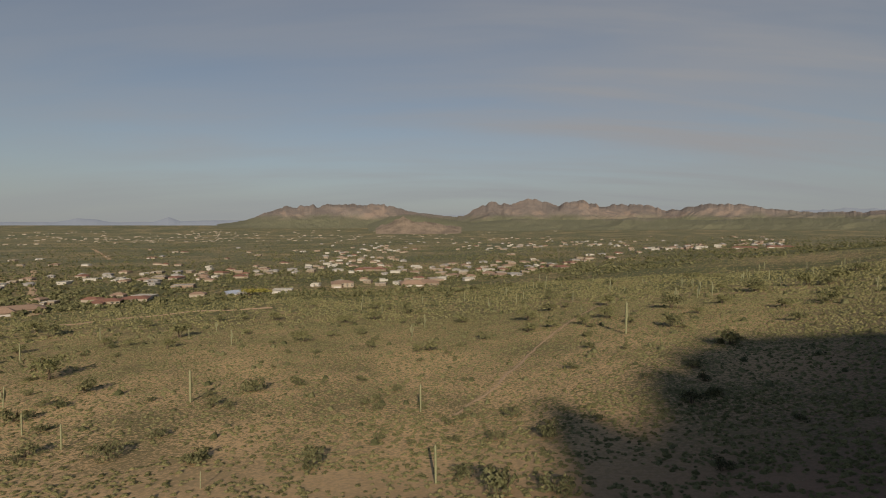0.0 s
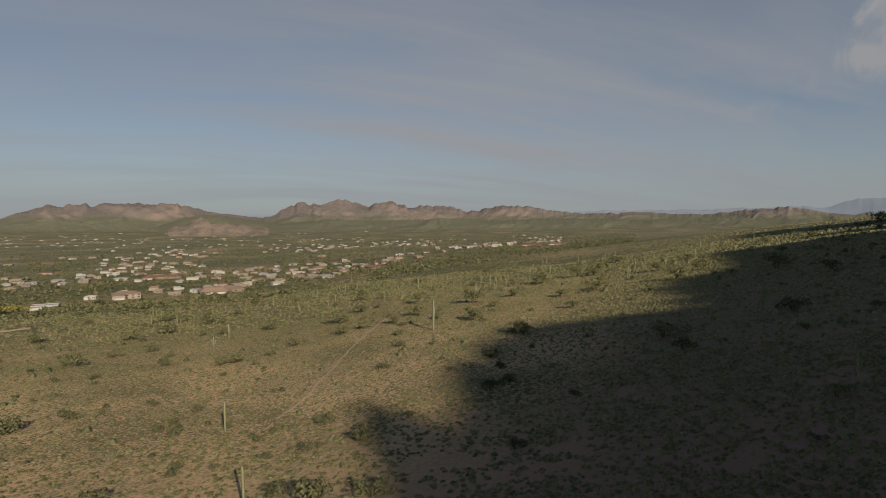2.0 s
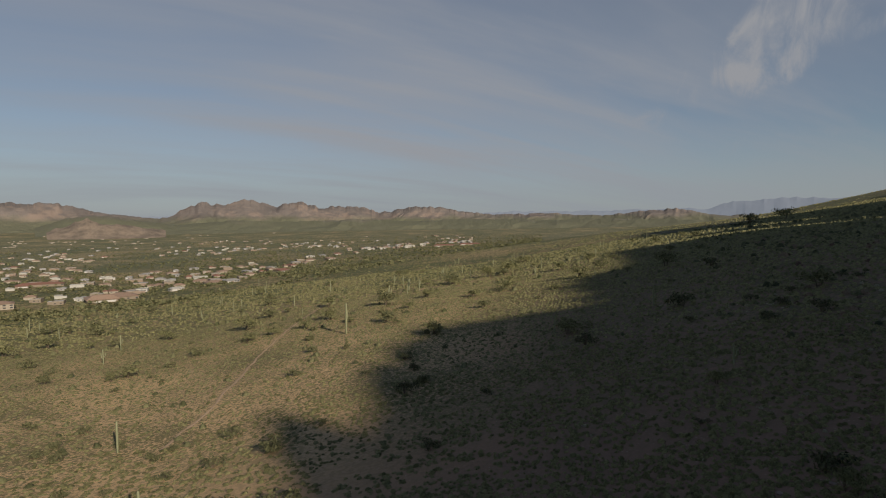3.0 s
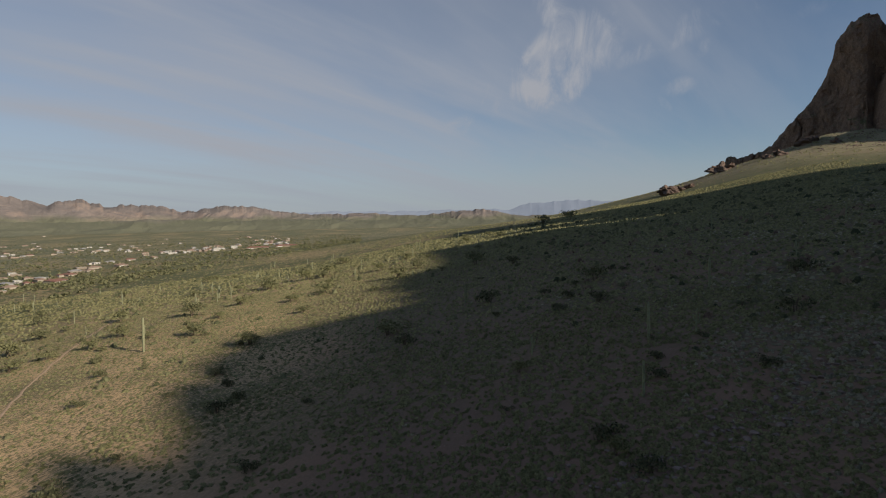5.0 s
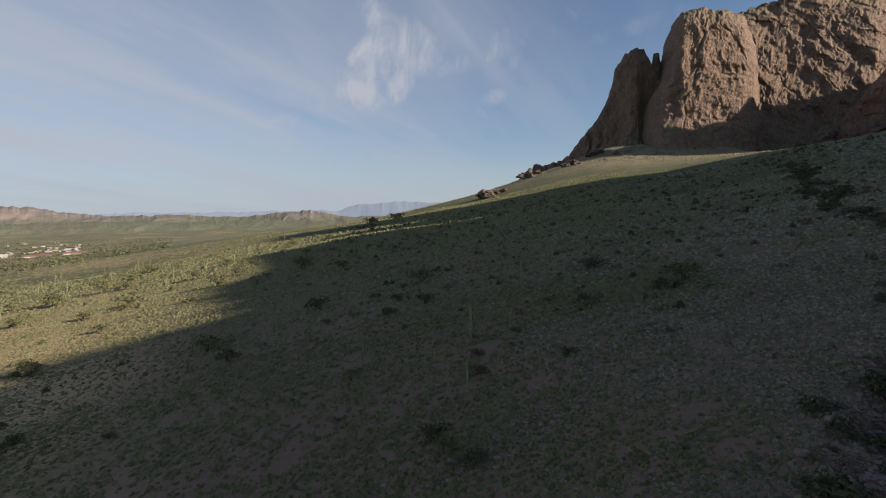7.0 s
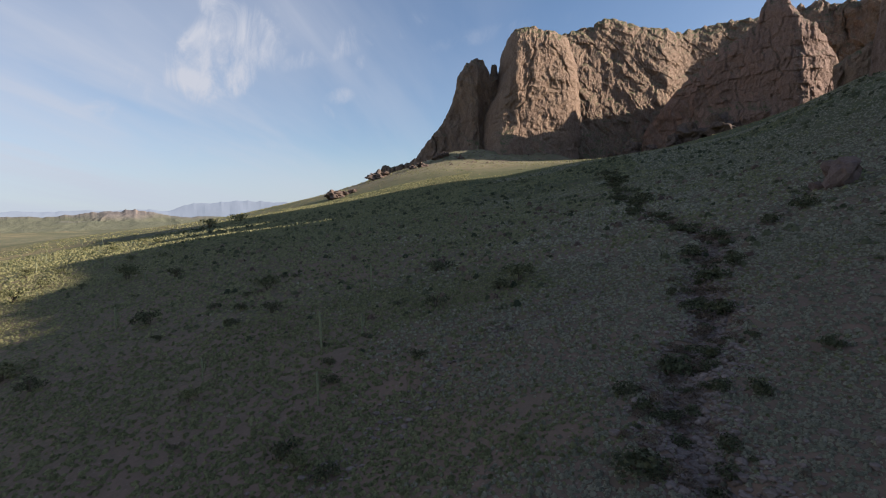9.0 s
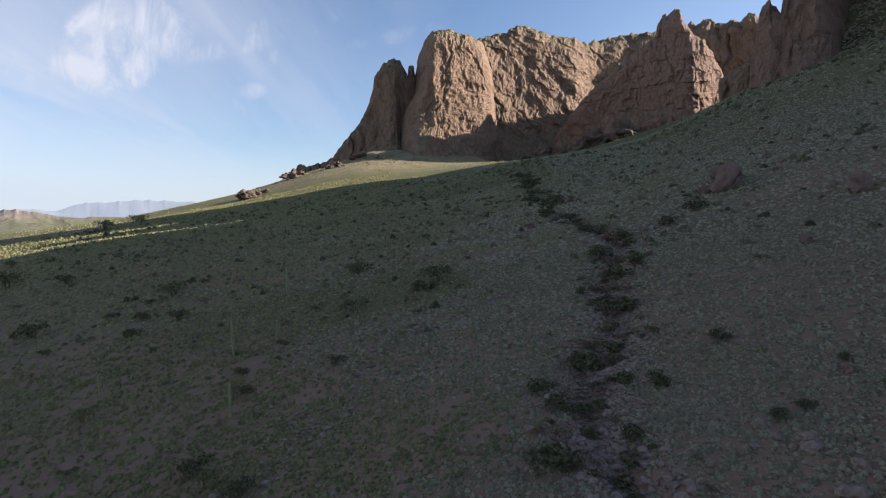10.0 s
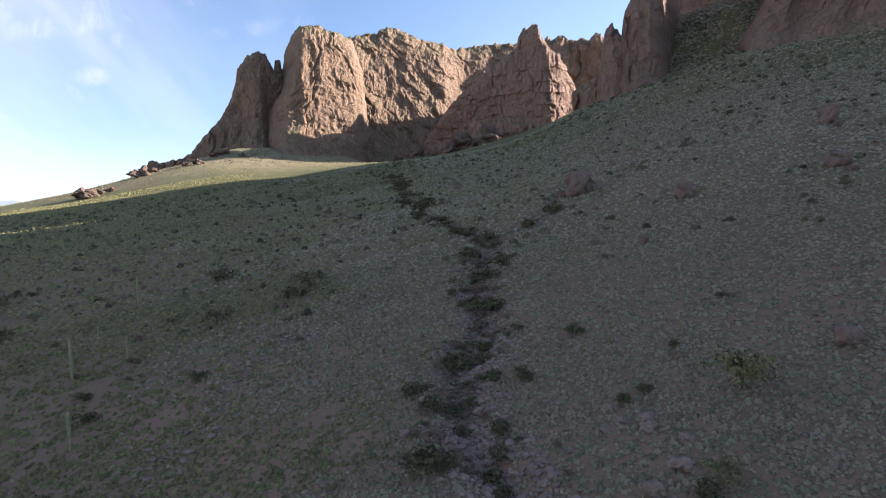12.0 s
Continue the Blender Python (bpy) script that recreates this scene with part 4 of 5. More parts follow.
def drop(kinds):
    """Takes away the pattern pieces that stand at the origin."""
    for src in kinds:
        for o in (*src.children_recursive, src):
            bpy.data.objects.remove(o)


LIT_BUSHES = [(-20, 80, 4.4), (-41, 85, 3.9), (-74, 93, 5.3), (-55, 101, 3.6), (-98, 144, 6.2), (-51, 141, 6.5), (-57, 89, 6.2), (-96, 118, 6.4), (-40, 146, 4.2), (-19, 124, 2.5),
              (9, 91, 3.4), (14, 105, 3.3), (3, 73, 2.7), (8, 66, 5.0), (-6, 93, 1.9), (14, 65, 3.9), (4, 109, 2.2), (17, 89, 4.1), (-38, 248, 6.1), (17, 219, 5.5)]
TREES = [(-123, 164, 9.5), (-121, 242, 9.5), (41, 255, 8.8), (98, 227, 8.6), (163, 277, 9.7), (194, 282, 9.0), (210, 284, 11.0), (-207, 268, 11), (-190, 255, 9), (400, 236, 10), (410, 216, 11),
         (79, 145, 6.0), (91, 98, 6.5), (105, -3, 5.6), (128, 60, 5.2)]
SHADE_BUSHES = [(55, 81, 2.2), (35, 66, 2.4), (82, 83, 5.1), (111, 81, 5.2), (123, 16, 5.6), (100, 1, 3.7), (93, 12, 4.2), (67, 23, 2.3), (73, 25, 2.1), (81, 29, 1.4), (82, 22, 1.5), (46, 16, 2.3), (51, 23, 3.4),
                (162, 108, 4.6), (98, 20, 1.8), (45, 95, 3.6), (55, 111, 3.0), (106, 49, 3.6), (56, 38, 1.6), (101, 56, 3.0)]
GULLY_BUSHES = [(84, -31, 3.6), (71, -26, 3.2), (69, -28, 3.0), (56, -19, 2.8), (58, -22, 2.6), (57, -17, 2.2), (39, -10, 2.8), (41, -17, 2.1), (48, -22, 1.8), (54, -32, 1.7), (44, -37, 1.2), (36, -15, 1.4), (51, -12, 1.8),
                (79, -24, 1.9), (275, -52, 8.0), (190, -46, 5.6), (232, -47, 6.0), (86, -36, 3.0), (102, -34, 3.2), (114, -43, 3.6), (116, -55, 3.3), (121, -63, 4.0), (163, -37, 4.0), (38, -28, 1.3), (39, -30, 1.1), (26, -25, 1.9)]
prng = np.random.default_rng(12)
creosotes = [bush_kind("creosote_bush", "dark green creosote bush on bare reddish soil", MAT_CREOSOTE, 100 + i, group="bushes on the slope") for i in range(4)]
lights = [bush_kind("desert_bush", "rounded olive green desert bush on sunlit soil", MAT_MESQUITE, 110 + i, group="bushes on the slope") for i in range(4)]
washes = [bush_kind("wash_bush", "dark green bush in a stony gully", MAT_CREOSOTE, 120 + i, lobes=6, group="bushes in the gully") for i in range(3)]
dries = [bush_kind("dry_bush", "leafless reddish brown bush beside the gully", MAT_DRY, 130 + i, lobes=4, clumps=60, size=0.15, group="bushes in the gully") for i in range(2)]
palos = [bush_kind("palo_verde_tree", "spreading olive green palo verde tree", MAT_PALO, 140 + i, lobes=11, clumps=62, stems=3, size=0.15, group="trees on the slope") for i in range(3)]
mesquites = [bush_kind("mesquite_tree", "green mesquite tree among low scrub", MAT_MESQUITE, 150 + i, lobes=11, clumps=62, stems=3, size=0.15, group="trees on the slope") for i in range(2)]
blooms = [bush_kind("flowering_tree", "yellow flowering palo verde tree beside a house", MAT_BLOOM, 160, lobes=9, clumps=60, stems=3, size=0.2)]
set_out(lights, [(x, y, 0.85 * w) for x, y, w in LIT_BUSHES], prng)
set_out(creosotes, SHADE_BUSHES, prng)
set_out(palos + mesquites, TREES, prng, (0.8, 1.0))
set_out(washes, GULLY_BUSHES, prng, (0.8, 1.0), 1.55)
extra = []
for (ax, ay), (bx, by) in zip(GULLIES[0], GULLIES[0][1:12]):
    for _ in range(13):
        t = prng.uniform()
        extra.append((ax + t * (bx - ax) + prng.normal(0, 2.0), ay + t * (by - ay) + prng.normal(0, 2.0), prng.uniform(0.5, 1.4) * (1 + 0.006 * ax)))
set_out(dries + washes + dries, extra, prng, (0.6, 0.9), 1.6)
# the gully goes on up the slope as a line of brush
line = GULLIES[0][9:]
extra = []
for (ax, ay), (bx, by) in zip(line, line[1:]):
    for _ in range(int(math.hypot(bx - ax, by - ay) / 4.0)):
        t = prng.uniform()
        extra.append((ax + t * (bx - ax) + prng.normal(0, 2.2), ay + t * (by - ay) + prng.normal(0, 3.0), prng.uniform(1.2, 2.6) * (1 + 0.004 * ax)))
set_out(washes + creosotes, extra, prng, (0.5, 0.8), 1.4)
set_out(dries, [(44, -17, 1.6), (50, -18, 1.9), (62, -24, 2.0), (37, -13, 1.4), (75, -29, 2.0), (92, -34, 2.4), (52, -14, 1.3)], prng, (0.5, 0.7))
set_out(palos[:1], [(34, -36, 3.6), (26, -27, 1.9), (48, 20, 2.0), (68, 44, 2.2)], prng)


def more_places(count, r0, r1, b0, b1, lo, hi):
    xy = sector(count, r0, r1, prng, b0, b1)
    return [(float(x), float(y), float(prng.uniform(lo, hi))) for x, y in xy]


set_out(lights, more_places(60, 70, 260, -46, 40, 1.4, 3.2), prng)
set_out(creosotes, more_places(40, 60, 260, 50, 110, 1.2, 2.6) + more_places(30, 60, 240, 104, 146, 1.0, 2.4), prng)
set_out(palos + mesquites, more_places(95, 200, 480, -44, 56, 3.0, 7.5), prng, (0.8, 1.0))
drop(creosotes + lights + washes + dries + palos + mesquites)


# ---- saguaros ----
def column(points, radius, ribs=10, seed=0):
    """A ribbed stem with a round tip along points."""
    pts = [Vector(p) for p in points]
    n = len(pts)
    verts, faces = [], []
    sides = ribs * 2
    for i, p in enumerate(pts):
        d = (pts[min(i + 1, n - 1)] - pts[max(i - 1, 0)]).normalized()
        a = d.cross(Vector((0.3, 0.95, 0.05))).normalized()
        c = d.cross(a)
        f = i / (n - 1)
        r = radius * (0.80 + 0.25 * math.sin(math.pi * min(f * 1.1, 1.0))) * (1 if i < n - 3 else (0.9, 0.62, 0.08)[i - n + 3])
        for k in range(sides):
            t = 2 * math.pi * k / sides
            q = r * (1.0 if k % 2 else 0.84)
            verts.append(tuple(p + q * (math.cos(t) * a + math.sin(t) * c)))
    for i in range(n - 1):
        for k in range(sides):
            q = (k + 1) % sides
            faces.append((i * sides + k, i * sides + q, (i + 1) * sides + q, (i + 1) * sides + k))
    return verts, faces


def saguaro(label, arms, seed):
    """A saguaro one metre tall to be scaled; arms: turn, height where it leaves, rise."""
    rng = np.random.default_rng(seed)
    ob = thing("saguaro", label, "cactus", "saguaros on the slope")
    bend = rng.normal(0, 0.006, 2)
    hs = list(np.linspace(-0.03, 0.93, 10)) + [0.955, 0.98, 1.0]
    v, f = column([(bend[0] * h * h * 3, bend[1] * h * h * 3, h) for h in hs], 0.034)
    part("trunk", v, f, MAT_SAGUARO, ob)
    for turn, h, rise in arms:
        c, s = math.cos(turn), math.sin(turn)
        path = [(0, 0, h), (0.05, 0, h + 0.005), (0.085, 0, h + 0.03), (0.10, 0, h + 0.08)]
        path += [(0.103 + 0.01 * k, 0, h + 0.08 + rise * q) for k, q in ((0.2, 0.3), (0.4, 0.6), (0.6, 0.85), (0.7, 0.94), (0.7, 0.98), (0.7, 1.0))]
        v, f = column([(x * c, x * s, z) for x, _, z in path], 0.024, 10)
        part("arm", v, f, MAT_SAGUARO, ob)
    return ob


SAGUAROS = [(-5, 117, 6.2), (-1, 72, 5.5), (63, 182, 11.0), (-62, 129, 8.1), (-158, 197, 7.0), (-108, 129, 5.6), (-157, 242, 5.7), (-86, 107, 4.6), (-70, 96, 4.8), (-113, 264, 5.1), (113, 359, 8.2), (75, 306, 6.9), (121, 276, 5.9), (134, 277, 7.4), (141, 278, 6.8),
            (-53, 344, 5.7), (-33, 71, 2.4)]
SAGUAROS_SHADE = [(164, 161, 4.3), (112, 90, 5.4), (91, 103, 4.9), (80.5, 28.9, 5.9), (83.1, 22.9, 3.8), (75, 46, 3.5), (61.2, 22.4, 4.3), (113, 29, 5.9), (161, 118, 3.9), (97, 31, 2.5), (136, 268, 7.2), (137, 284, 6.9), (107, 243, 7.8), (216, -3, 6.0), (200, -28, 3.5), (262, 3, 4.0)]
sags = [saguaro("tall single green saguaro column on the slope", [], 1),
        saguaro("green saguaro with one upturned arm", [(0.4, 0.45, 0.22)], 2),
        saguaro("green saguaro with two upturned arms", [(0.2, 0.42, 0.30), (3.5, 0.50, 0.20)], 3),
        saguaro("slim green saguaro column among low scrub", [], 4)]
set_out([sags[0], sags[3], sags[1]], SAGUAROS[:3], prng, (0.95, 0.96), 1.05)
set_out([sags[3], sags[0], sags[2], sags[1]], SAGUAROS[3:] + SAGUAROS_SHADE, prng, (0.95, 0.96), 1.05)
set_out(sags, more_places(48, 250, 560, 4, 52, 3.8, 7.0) + more_places(10, 200, 420, -44, 4, 4.5, 7) + more_places(14, 140, 420, 60, 100, 3, 6), prng, (0.95, 0.96), 1.05)
drop(sags)


# ---- rocks ----
def rock_mesh(seed, cuts=9, levels=2, angular=0.8, jag=0.13):
    """An angular boulder about one metre across, cut by planes."""
    rng = np.random.default_rng(seed)
    bm = bmesh.new()
    bmesh.ops.create_icosphere(bm, subdivisions=levels + 1, radius=0.62)
    planes = [(Vector(rng.normal(0, 1, 3)).normalized(), rng.uniform(0.36, 0.55)) for _ in range(cuts)]
    for v in bm.verts:
        for n, d in planes:
            over = v.co.dot(n) - d
            if over > 0:
                v.co -= n * over * angular
        v.co += Vector(v.co).normalized() * (jag * noise.noise(v.co * 2.6 + Vector((seed, 0, 0))) + 0.4 * jag * noise.noise(v.co * 7 + Vector((0, seed, 0))))
        v.co.z *= 0.85
    me = bpy.data.meshes.new("rock")
    bm.to_mesh(me)
    bm.free()
    return me


def rocks(name, label, places, seeds, material, group="", buried=0.30, tall=1.0, jag=0.13, levels=2):
    meshes = []
    for s in seeds:
        me = rock_mesh(s, levels=levels, jag=jag)
        me.materials.append(material)
        meshes.append(me)
    for i, (x, y, w) in enumerate(places):
        ob = tagged(new(name, meshes[i % len(meshes)]), label, "rock", group)
        z = float(height(np.array([x]), np.array([y]))[0])
        h = w * prng.uniform(0.7, 1.0) * tall
        ob.matrix_world = Matrix.LocRotScale((x, y, z + h * (0.5 - buried)), Euler((prng.uniform(-0.3, 0.3), prng.uniform(-0.3, 0.3), prng.uniform(0, 6.28))), (w, w * prng.uniform(0.8, 1.1), h))


rocks("boulder", "big weathered reddish boulder on the shaded slope", [(133, -77, 6.6), (137, -74, 3.0), (93, -79, 3.6), (106, -133, 5.0), (77, -100, 3.4)], (1, 2, 3), MAT_RED_STONE, "boulders on the slope", 0.22, 1.35, 0.22)
rocks("boulder", "red boulder among grey green brush", [(34, -47, 2.1), (42, -36, 0.9), (75, -56, 1.6)], (4, 5), MAT_RED_STONE, "boulders on the slope", 0.25, 1.2, 0.22)
rocks("rock_outcrop", "dark brown rock outcrop on the grassy talus", [(577, 191, 17), (590, 186, 10), (735, 181, 21), (742, 172, 12), (735, 118, 11), (725, 112, 9), (790, 100, 14), (800, 92, 10), (770, 66, 10), (745, 132, 9), (600, 178, 8)], (9, 10, 11), MAT_OUTCROP, "outcrops on the talus", 0.25, 0.85, 0.42, 3)
rocks("rock_outcrop", "lit tan rock outcrop at the foot of the cliffs", [(850, -190, 26), (835, -215, 20), (800, -262, 34), (770, -288, 30), (800, -235, 22), (865, -165, 16)], (12, 13, 14), MAT_OUTCROP, "outcrops on the talus", 0.2, 1.1, 0.42, 3)
rocks("rock", "pale brown fallen rock in the stony brush", [(29, -26, 1.5), (28, -23, 1.2), (38, -26, 0.8), (34, -27, 1.1), (35, -27.5, 1.0), (36, -26, 0.7), (40, -24, 0.8), (31, -28, 0.9)], (6, 7, 8), MAT_STONE, "fallen rocks", 0.3, 0.9, 0.36)


def stones():
    """Loose stones along the gully and over the upper slope."""
    rng = np.random.default_rng(91)
    tpl = []
    for k in range(5):
        me = rock_mesh(200 + k, 8, 0)
        me.calc_loop_triangles()
        co = np.array([tuple(v.co) for v in me.vertices])
        tri = np.array([tuple(t.vertices) for t in me.loop_triangles])
        tpl.append(co[tri])
        bpy.data.meshes.remove(me)
    spots = []
    for line, count in zip(GULLIES, (4200, 400, 300)):
        for (ax, ay), (bx, by) in zip(line, line[1:]):
            n = int(count / (len(line) - 1))
            t = rng.uniform(0, 1, n)
            spots.append(np.stack([ax + t * (bx - ax) + rng.normal(0, 2.1, n), ay + t * (by - ay) + rng.normal(0, 2.1, n)], 1))
    wide = sector(6500, 25, 200, rng, 92, 150)
    wide = wide[rng.uniform(0, 1, len(wide)) < 0.35 + fbm(wide[:, 0] / 18, wide[:, 1] / 18, octaves=3, seed=15)]
    xy = np.concatenate(spots + [wide])
    size = (0.22 + 0.80 * rng.beta(1.2, 4.5, len(xy))) * np.where(np.arange(len(xy)) < len(xy) - len(wide), 1.25, 1.0)
    strew("loose_stones", "loose brown stones in the gully and among brush", "stones", xy, size, rng.uniform(0.6, 0.9, len(xy)), tpl, MAT_STONE, rng, -0.1)
    # scree under the butte
    rr, bb = rng.uniform(690, 885, 520), np.radians(rng.normal(87.5, 2.4, 520))
    xy = np.stack([rr * np.sin(bb), rr * np.cos(bb)], 1)
    strew("scree", "tan fallen rocks on the scree under the butte", "stones", xy, 0.7 + 4.0 * rng.beta(1.1, 6.0, len(xy)), rng.uniform(0.6, 1.0, len(xy)), tpl, MAT_STONE, rng, -0.1)


stones()


# ---- trail ----
def strip(name, label, line, width, material, lift=0.05, category="path"):
    pts = []
    for (ax, ay), (bx, by) in zip(line, line[1:]):
        n = max(2, int(math.hypot(bx - ax, by - ay) / 1.5))
        pts += [(ax + (bx - ax) * k / n, ay + (by - ay) * k / n) for k in range(n)]
    pts = np.array(pts + [line[-1]], float)
    d = np.gradient(pts, axis=0)
    d /= np.linalg.norm(d, axis=1)[:, None]
    pts = pts + 0.9 * np.stack([fbm(pts[:, 0] / 9, pts[:, 1] / 9, octaves=3, seed=4), fbm(pts[:, 0] / 9, pts[:, 1] / 9, octaves=3, seed=6)], 1)
    side = np.stack([d[:, 1], -d[:, 0]], 1)
    w = width * (0.5 + 0.18 * smooth_noise(pts[:, 0] / 3, pts[:, 1] / 3, seed=8))[:, None]
    cols = [pts + side * w * k for k in (-1, -0.5, 0, 0.5, 1)]
    co = np.stack([np.concatenate([c, (height(c[:, 0], c[:, 1]) + lift * (1 - 0.9 * (abs(k) == 2)))[:, None]], 1) for c, k in zip(cols, (-2, -1, 0, 1, 2))], 1).reshape(-1, 3)
    ob = mesh_object(name, co, grid_faces(len(pts), 5), material)
    return tagged(ob, label, category, kind="structure")


strip("gully_bed", "stony reddish brown bed of a dry gully", GULLIES[0][:11], 1.5, MAT_GULLY, 0.06, "gully")
strip("trail", "narrow trodden path of pale soil through the scrub", TRAIL, 0.75, MAT_TRAIL, 0.08)


# ---- the town ----
def box(bm, x0, x1, y0, y1, z0, z1):
    vs = [bm.verts.new((x, y, z)) for z in (z0, z1) for x, y in ((x0, y0), (x1, y0), (x1, y1), (x0, y1))]
    for f in ((3, 2, 1, 0), (4, 5, 6, 7), (0, 1, 5, 4), (1, 2, 6, 5), (2, 3, 7, 6), (3, 0, 4, 7)):
        bm.faces.new([vs[i] for i in f])


def bm_part(name, bm, material, parent, label=""):
    me = bpy.data.meshes.new(name)
    bm.to_mesh(me)
    bm.free()
    me.materials.append(material)
    ob = new(name, me)
    ob.parent = parent
    if label:
        ob["label"] = label
    return ob


def hip_roof(bm, x0, x1, y0, y1, z, rise, eave=0.7):
    x0, x1, y0, y1 = x0 - eave, x1 + eave, y0 - eave, y1 + eave
    half = min(x1 - x0, y1 - y0) / 2 * 0.92
    low = [bm.verts.new(p) for p in ((x0, y0, z), (x1, y0, z), (x1, y1, z), (x0, y1, z))]
    mid = [bm.verts.new(p) for p in ((x0, y0, z + 0.22), (x1, y0, z + 0.22), (x1, y1, z + 0.22), (x0, y1, z + 0.22))]
    if x1 - x0 > y1 - y0:
        a, c = bm.verts.new((x0 + half, (y0 + y1) / 2, z + rise)), bm.verts.new((x1 - half, (y0 + y1) / 2, z + rise))
        slopes = ((0, 1, c, a), (1, 2, c), (2, 3, a, c), (3, 0, a))
    else:
        a, c = bm.verts.new(((x0 + x1) / 2, y0 + half, z + rise)), bm.verts.new(((x0 + x1) / 2, y1 - half, z + rise))
        slopes = ((0, 1, a), (1, 2, c, a), (2, 3, c), (3, 0, a, c))
    for s in slopes:
        bm.faces.new([mid[v] if isinstance(v, int) else v for v in s])
    for i in range(4):
        bm.faces.new((low[i], low[(i + 1) % 4], mid[(i + 1) % 4], mid[i]))
    bm.faces.new(low[::-1])


def stucco(name, a):
    return plain_material(name, tuple(0.86 * v for v in a), a, 0.7, 0.9, 0.01)


STUCCO = {"white": stucco("white_stucco", (0.46, 0.43, 0.37)), "cream": stucco("cream_stucco", (0.36, 0.305, 0.235)), "tan": stucco("tan_stucco", (0.255, 0.205, 0.15)),
          "pink": stucco("pink_stucco", (0.28, 0.21, 0.155)), "grey": stucco("grey_stucco", (0.34, 0.32, 0.29))}
ROOFS = {"red": plain_material("red_tiles", (0.20, 0.105, 0.075), (0.27, 0.14, 0.10), 1.8, 0.8, 0.05), "brown": plain_material("brown_tiles", (0.25, 0.17, 0.12), (0.33, 0.23, 0.165), 1.8, 0.8, 0.05),
         "grey": plain_material("grey_shingles", (0.28, 0.26, 0.24), (0.36, 0.34, 0.31), 1.8, 0.8, 0.05), "pale": plain_material("pale_roof_coating", (0.33, 0.31, 0.27), (0.44, 0.41, 0.36), 0.8, 0.7, 0.01),
          "blue": plain_material("blue_metal_roof", (0.34, 0.38, 0.46), (0.42, 0.46, 0.54), 0.8, 0.45, 0.01)}
MAT_PANE = plain_material("dark_glass", (0.03, 0.035, 0.04), (0.05, 0.055, 0.06), 0.5, 0.12, 0)
MAT_DOOR = plain_material("brown_door", (0.16, 0.09, 0.05), (0.22, 0.13, 0.08), 3, 0.6, 0.005)
MAT_GARAGE = plain_material("white_garage_door", (0.46, 0.43, 0.39), (0.52, 0.49, 0.45), 3, 0.6, 0.005)


def house(label, wall, roof, flat, w, d, h, wing=0.45):
    """A house with a wing; its front looks along -y."""
    ob = thing("house", label, "house", "houses of the town")
    ww, wd = w * wing, d * 0.55
    bm = bmesh.new()
    box(bm, -w / 2, w / 2, -d / 2, d / 2, -2.5, h)
    box(bm, -w / 2 + 0.4, -w / 2 + ww, -d / 2 - wd, -d / 2 - 0.003, -2.5, h - 0.5)
    bm_part("wall", bm, STUCCO[wall], ob)
    bm = bmesh.new()
    if flat:
        box(bm, -w / 2 - 0.15, w / 2 + 0.15, -d / 2 - 0.15, d / 2 + 0.15, h + 0.003, h + 0.30)
        bm_part("roof", bm, ROOFS[roof], ob)
        bm = bmesh.new()
        for x0, x1, y0, y1 in ((-w / 2 - 0.2, w / 2 + 0.2, -d / 2 - 0.2, -d / 2 + 0.2), (-w / 2 - 0.2, w / 2 + 0.2, d / 2 - 0.2, d / 2 + 0.2), (-w / 2 - 0.2, -w / 2 + 0.2, -d / 2 + 0.2, d / 2 - 0.2), (w / 2 - 0.2, w / 2 + 0.2, -d / 2 + 0.2, d / 2 - 0.2)):
            box(bm, x0, x1, y0, y1, h + 0.304, h + 0.85)
        bm_part("parapet", bm, STUCCO[wall], ob)
        bm = bmesh.new()
        box(bm, -w / 2 + 0.3, -w / 2 + ww + 0.1, -d / 2 - wd - 0.1, -d / 2 - 0.25, h - 0.497, h - 0.15)
        bm_part("wing_roof", bm, ROOFS[roof], ob)
    else:
        hip_roof(bm, -w / 2, w / 2, -d / 2, d / 2, h + 0.003, 0.24 * d)
        bm_part("roof", bm, ROOFS[roof], ob)
        bm = bmesh.new()
        hip_roof(bm, -w / 2 + 0.4, -w / 2 + ww, -d / 2 - wd, -d / 2 + 0.5, h - 0.497, 0.22 * ww)
        bm_part("wing_roof", bm, ROOFS[roof], ob)
    storeys = 2 if h > 5 else 1
    for k in range(storeys):
        z = 1.0 + 3.0 * k
        for x in np.linspace(-w / 2 + ww + 1.6, w / 2 - 1.6, 3):
            if k == 0 and abs(x - (-w / 2 + ww + 1.6)) < 0.1:
                bm = bmesh.new()
                box(bm, x - 0.55, x + 0.55, -d / 2 - 0.06, -d / 2 + 0.05, 0.0, 2.2)
                bm_part("door", bm, MAT_DOOR, ob)
                continue
            bm = bmesh.new()
            box(bm, x - 0.9, x + 0.9, -d / 2 - 0.06, -d / 2 + 0.05, z, z + 1.4)
            bm_part("window", bm, MAT_PANE, ob)
        for y in (-d / 4, d / 4):
            bm = bmesh.new()
            box(bm, w / 2 - 0.05, w / 2 + 0.06, y - 0.8, y + 0.8, z, z + 1.3)
            bm_part("window", bm, MAT_PANE, ob)
    bm = bmesh.new()
    box(bm, -w / 2 + ww * 0.25, -w / 2 + ww * 0.9, -d / 2 - wd - 0.06, -d / 2 - wd + 0.05, 0.0, 2.4)
    bm_part("garage_door", bm, MAT_GARAGE, ob)
    return ob


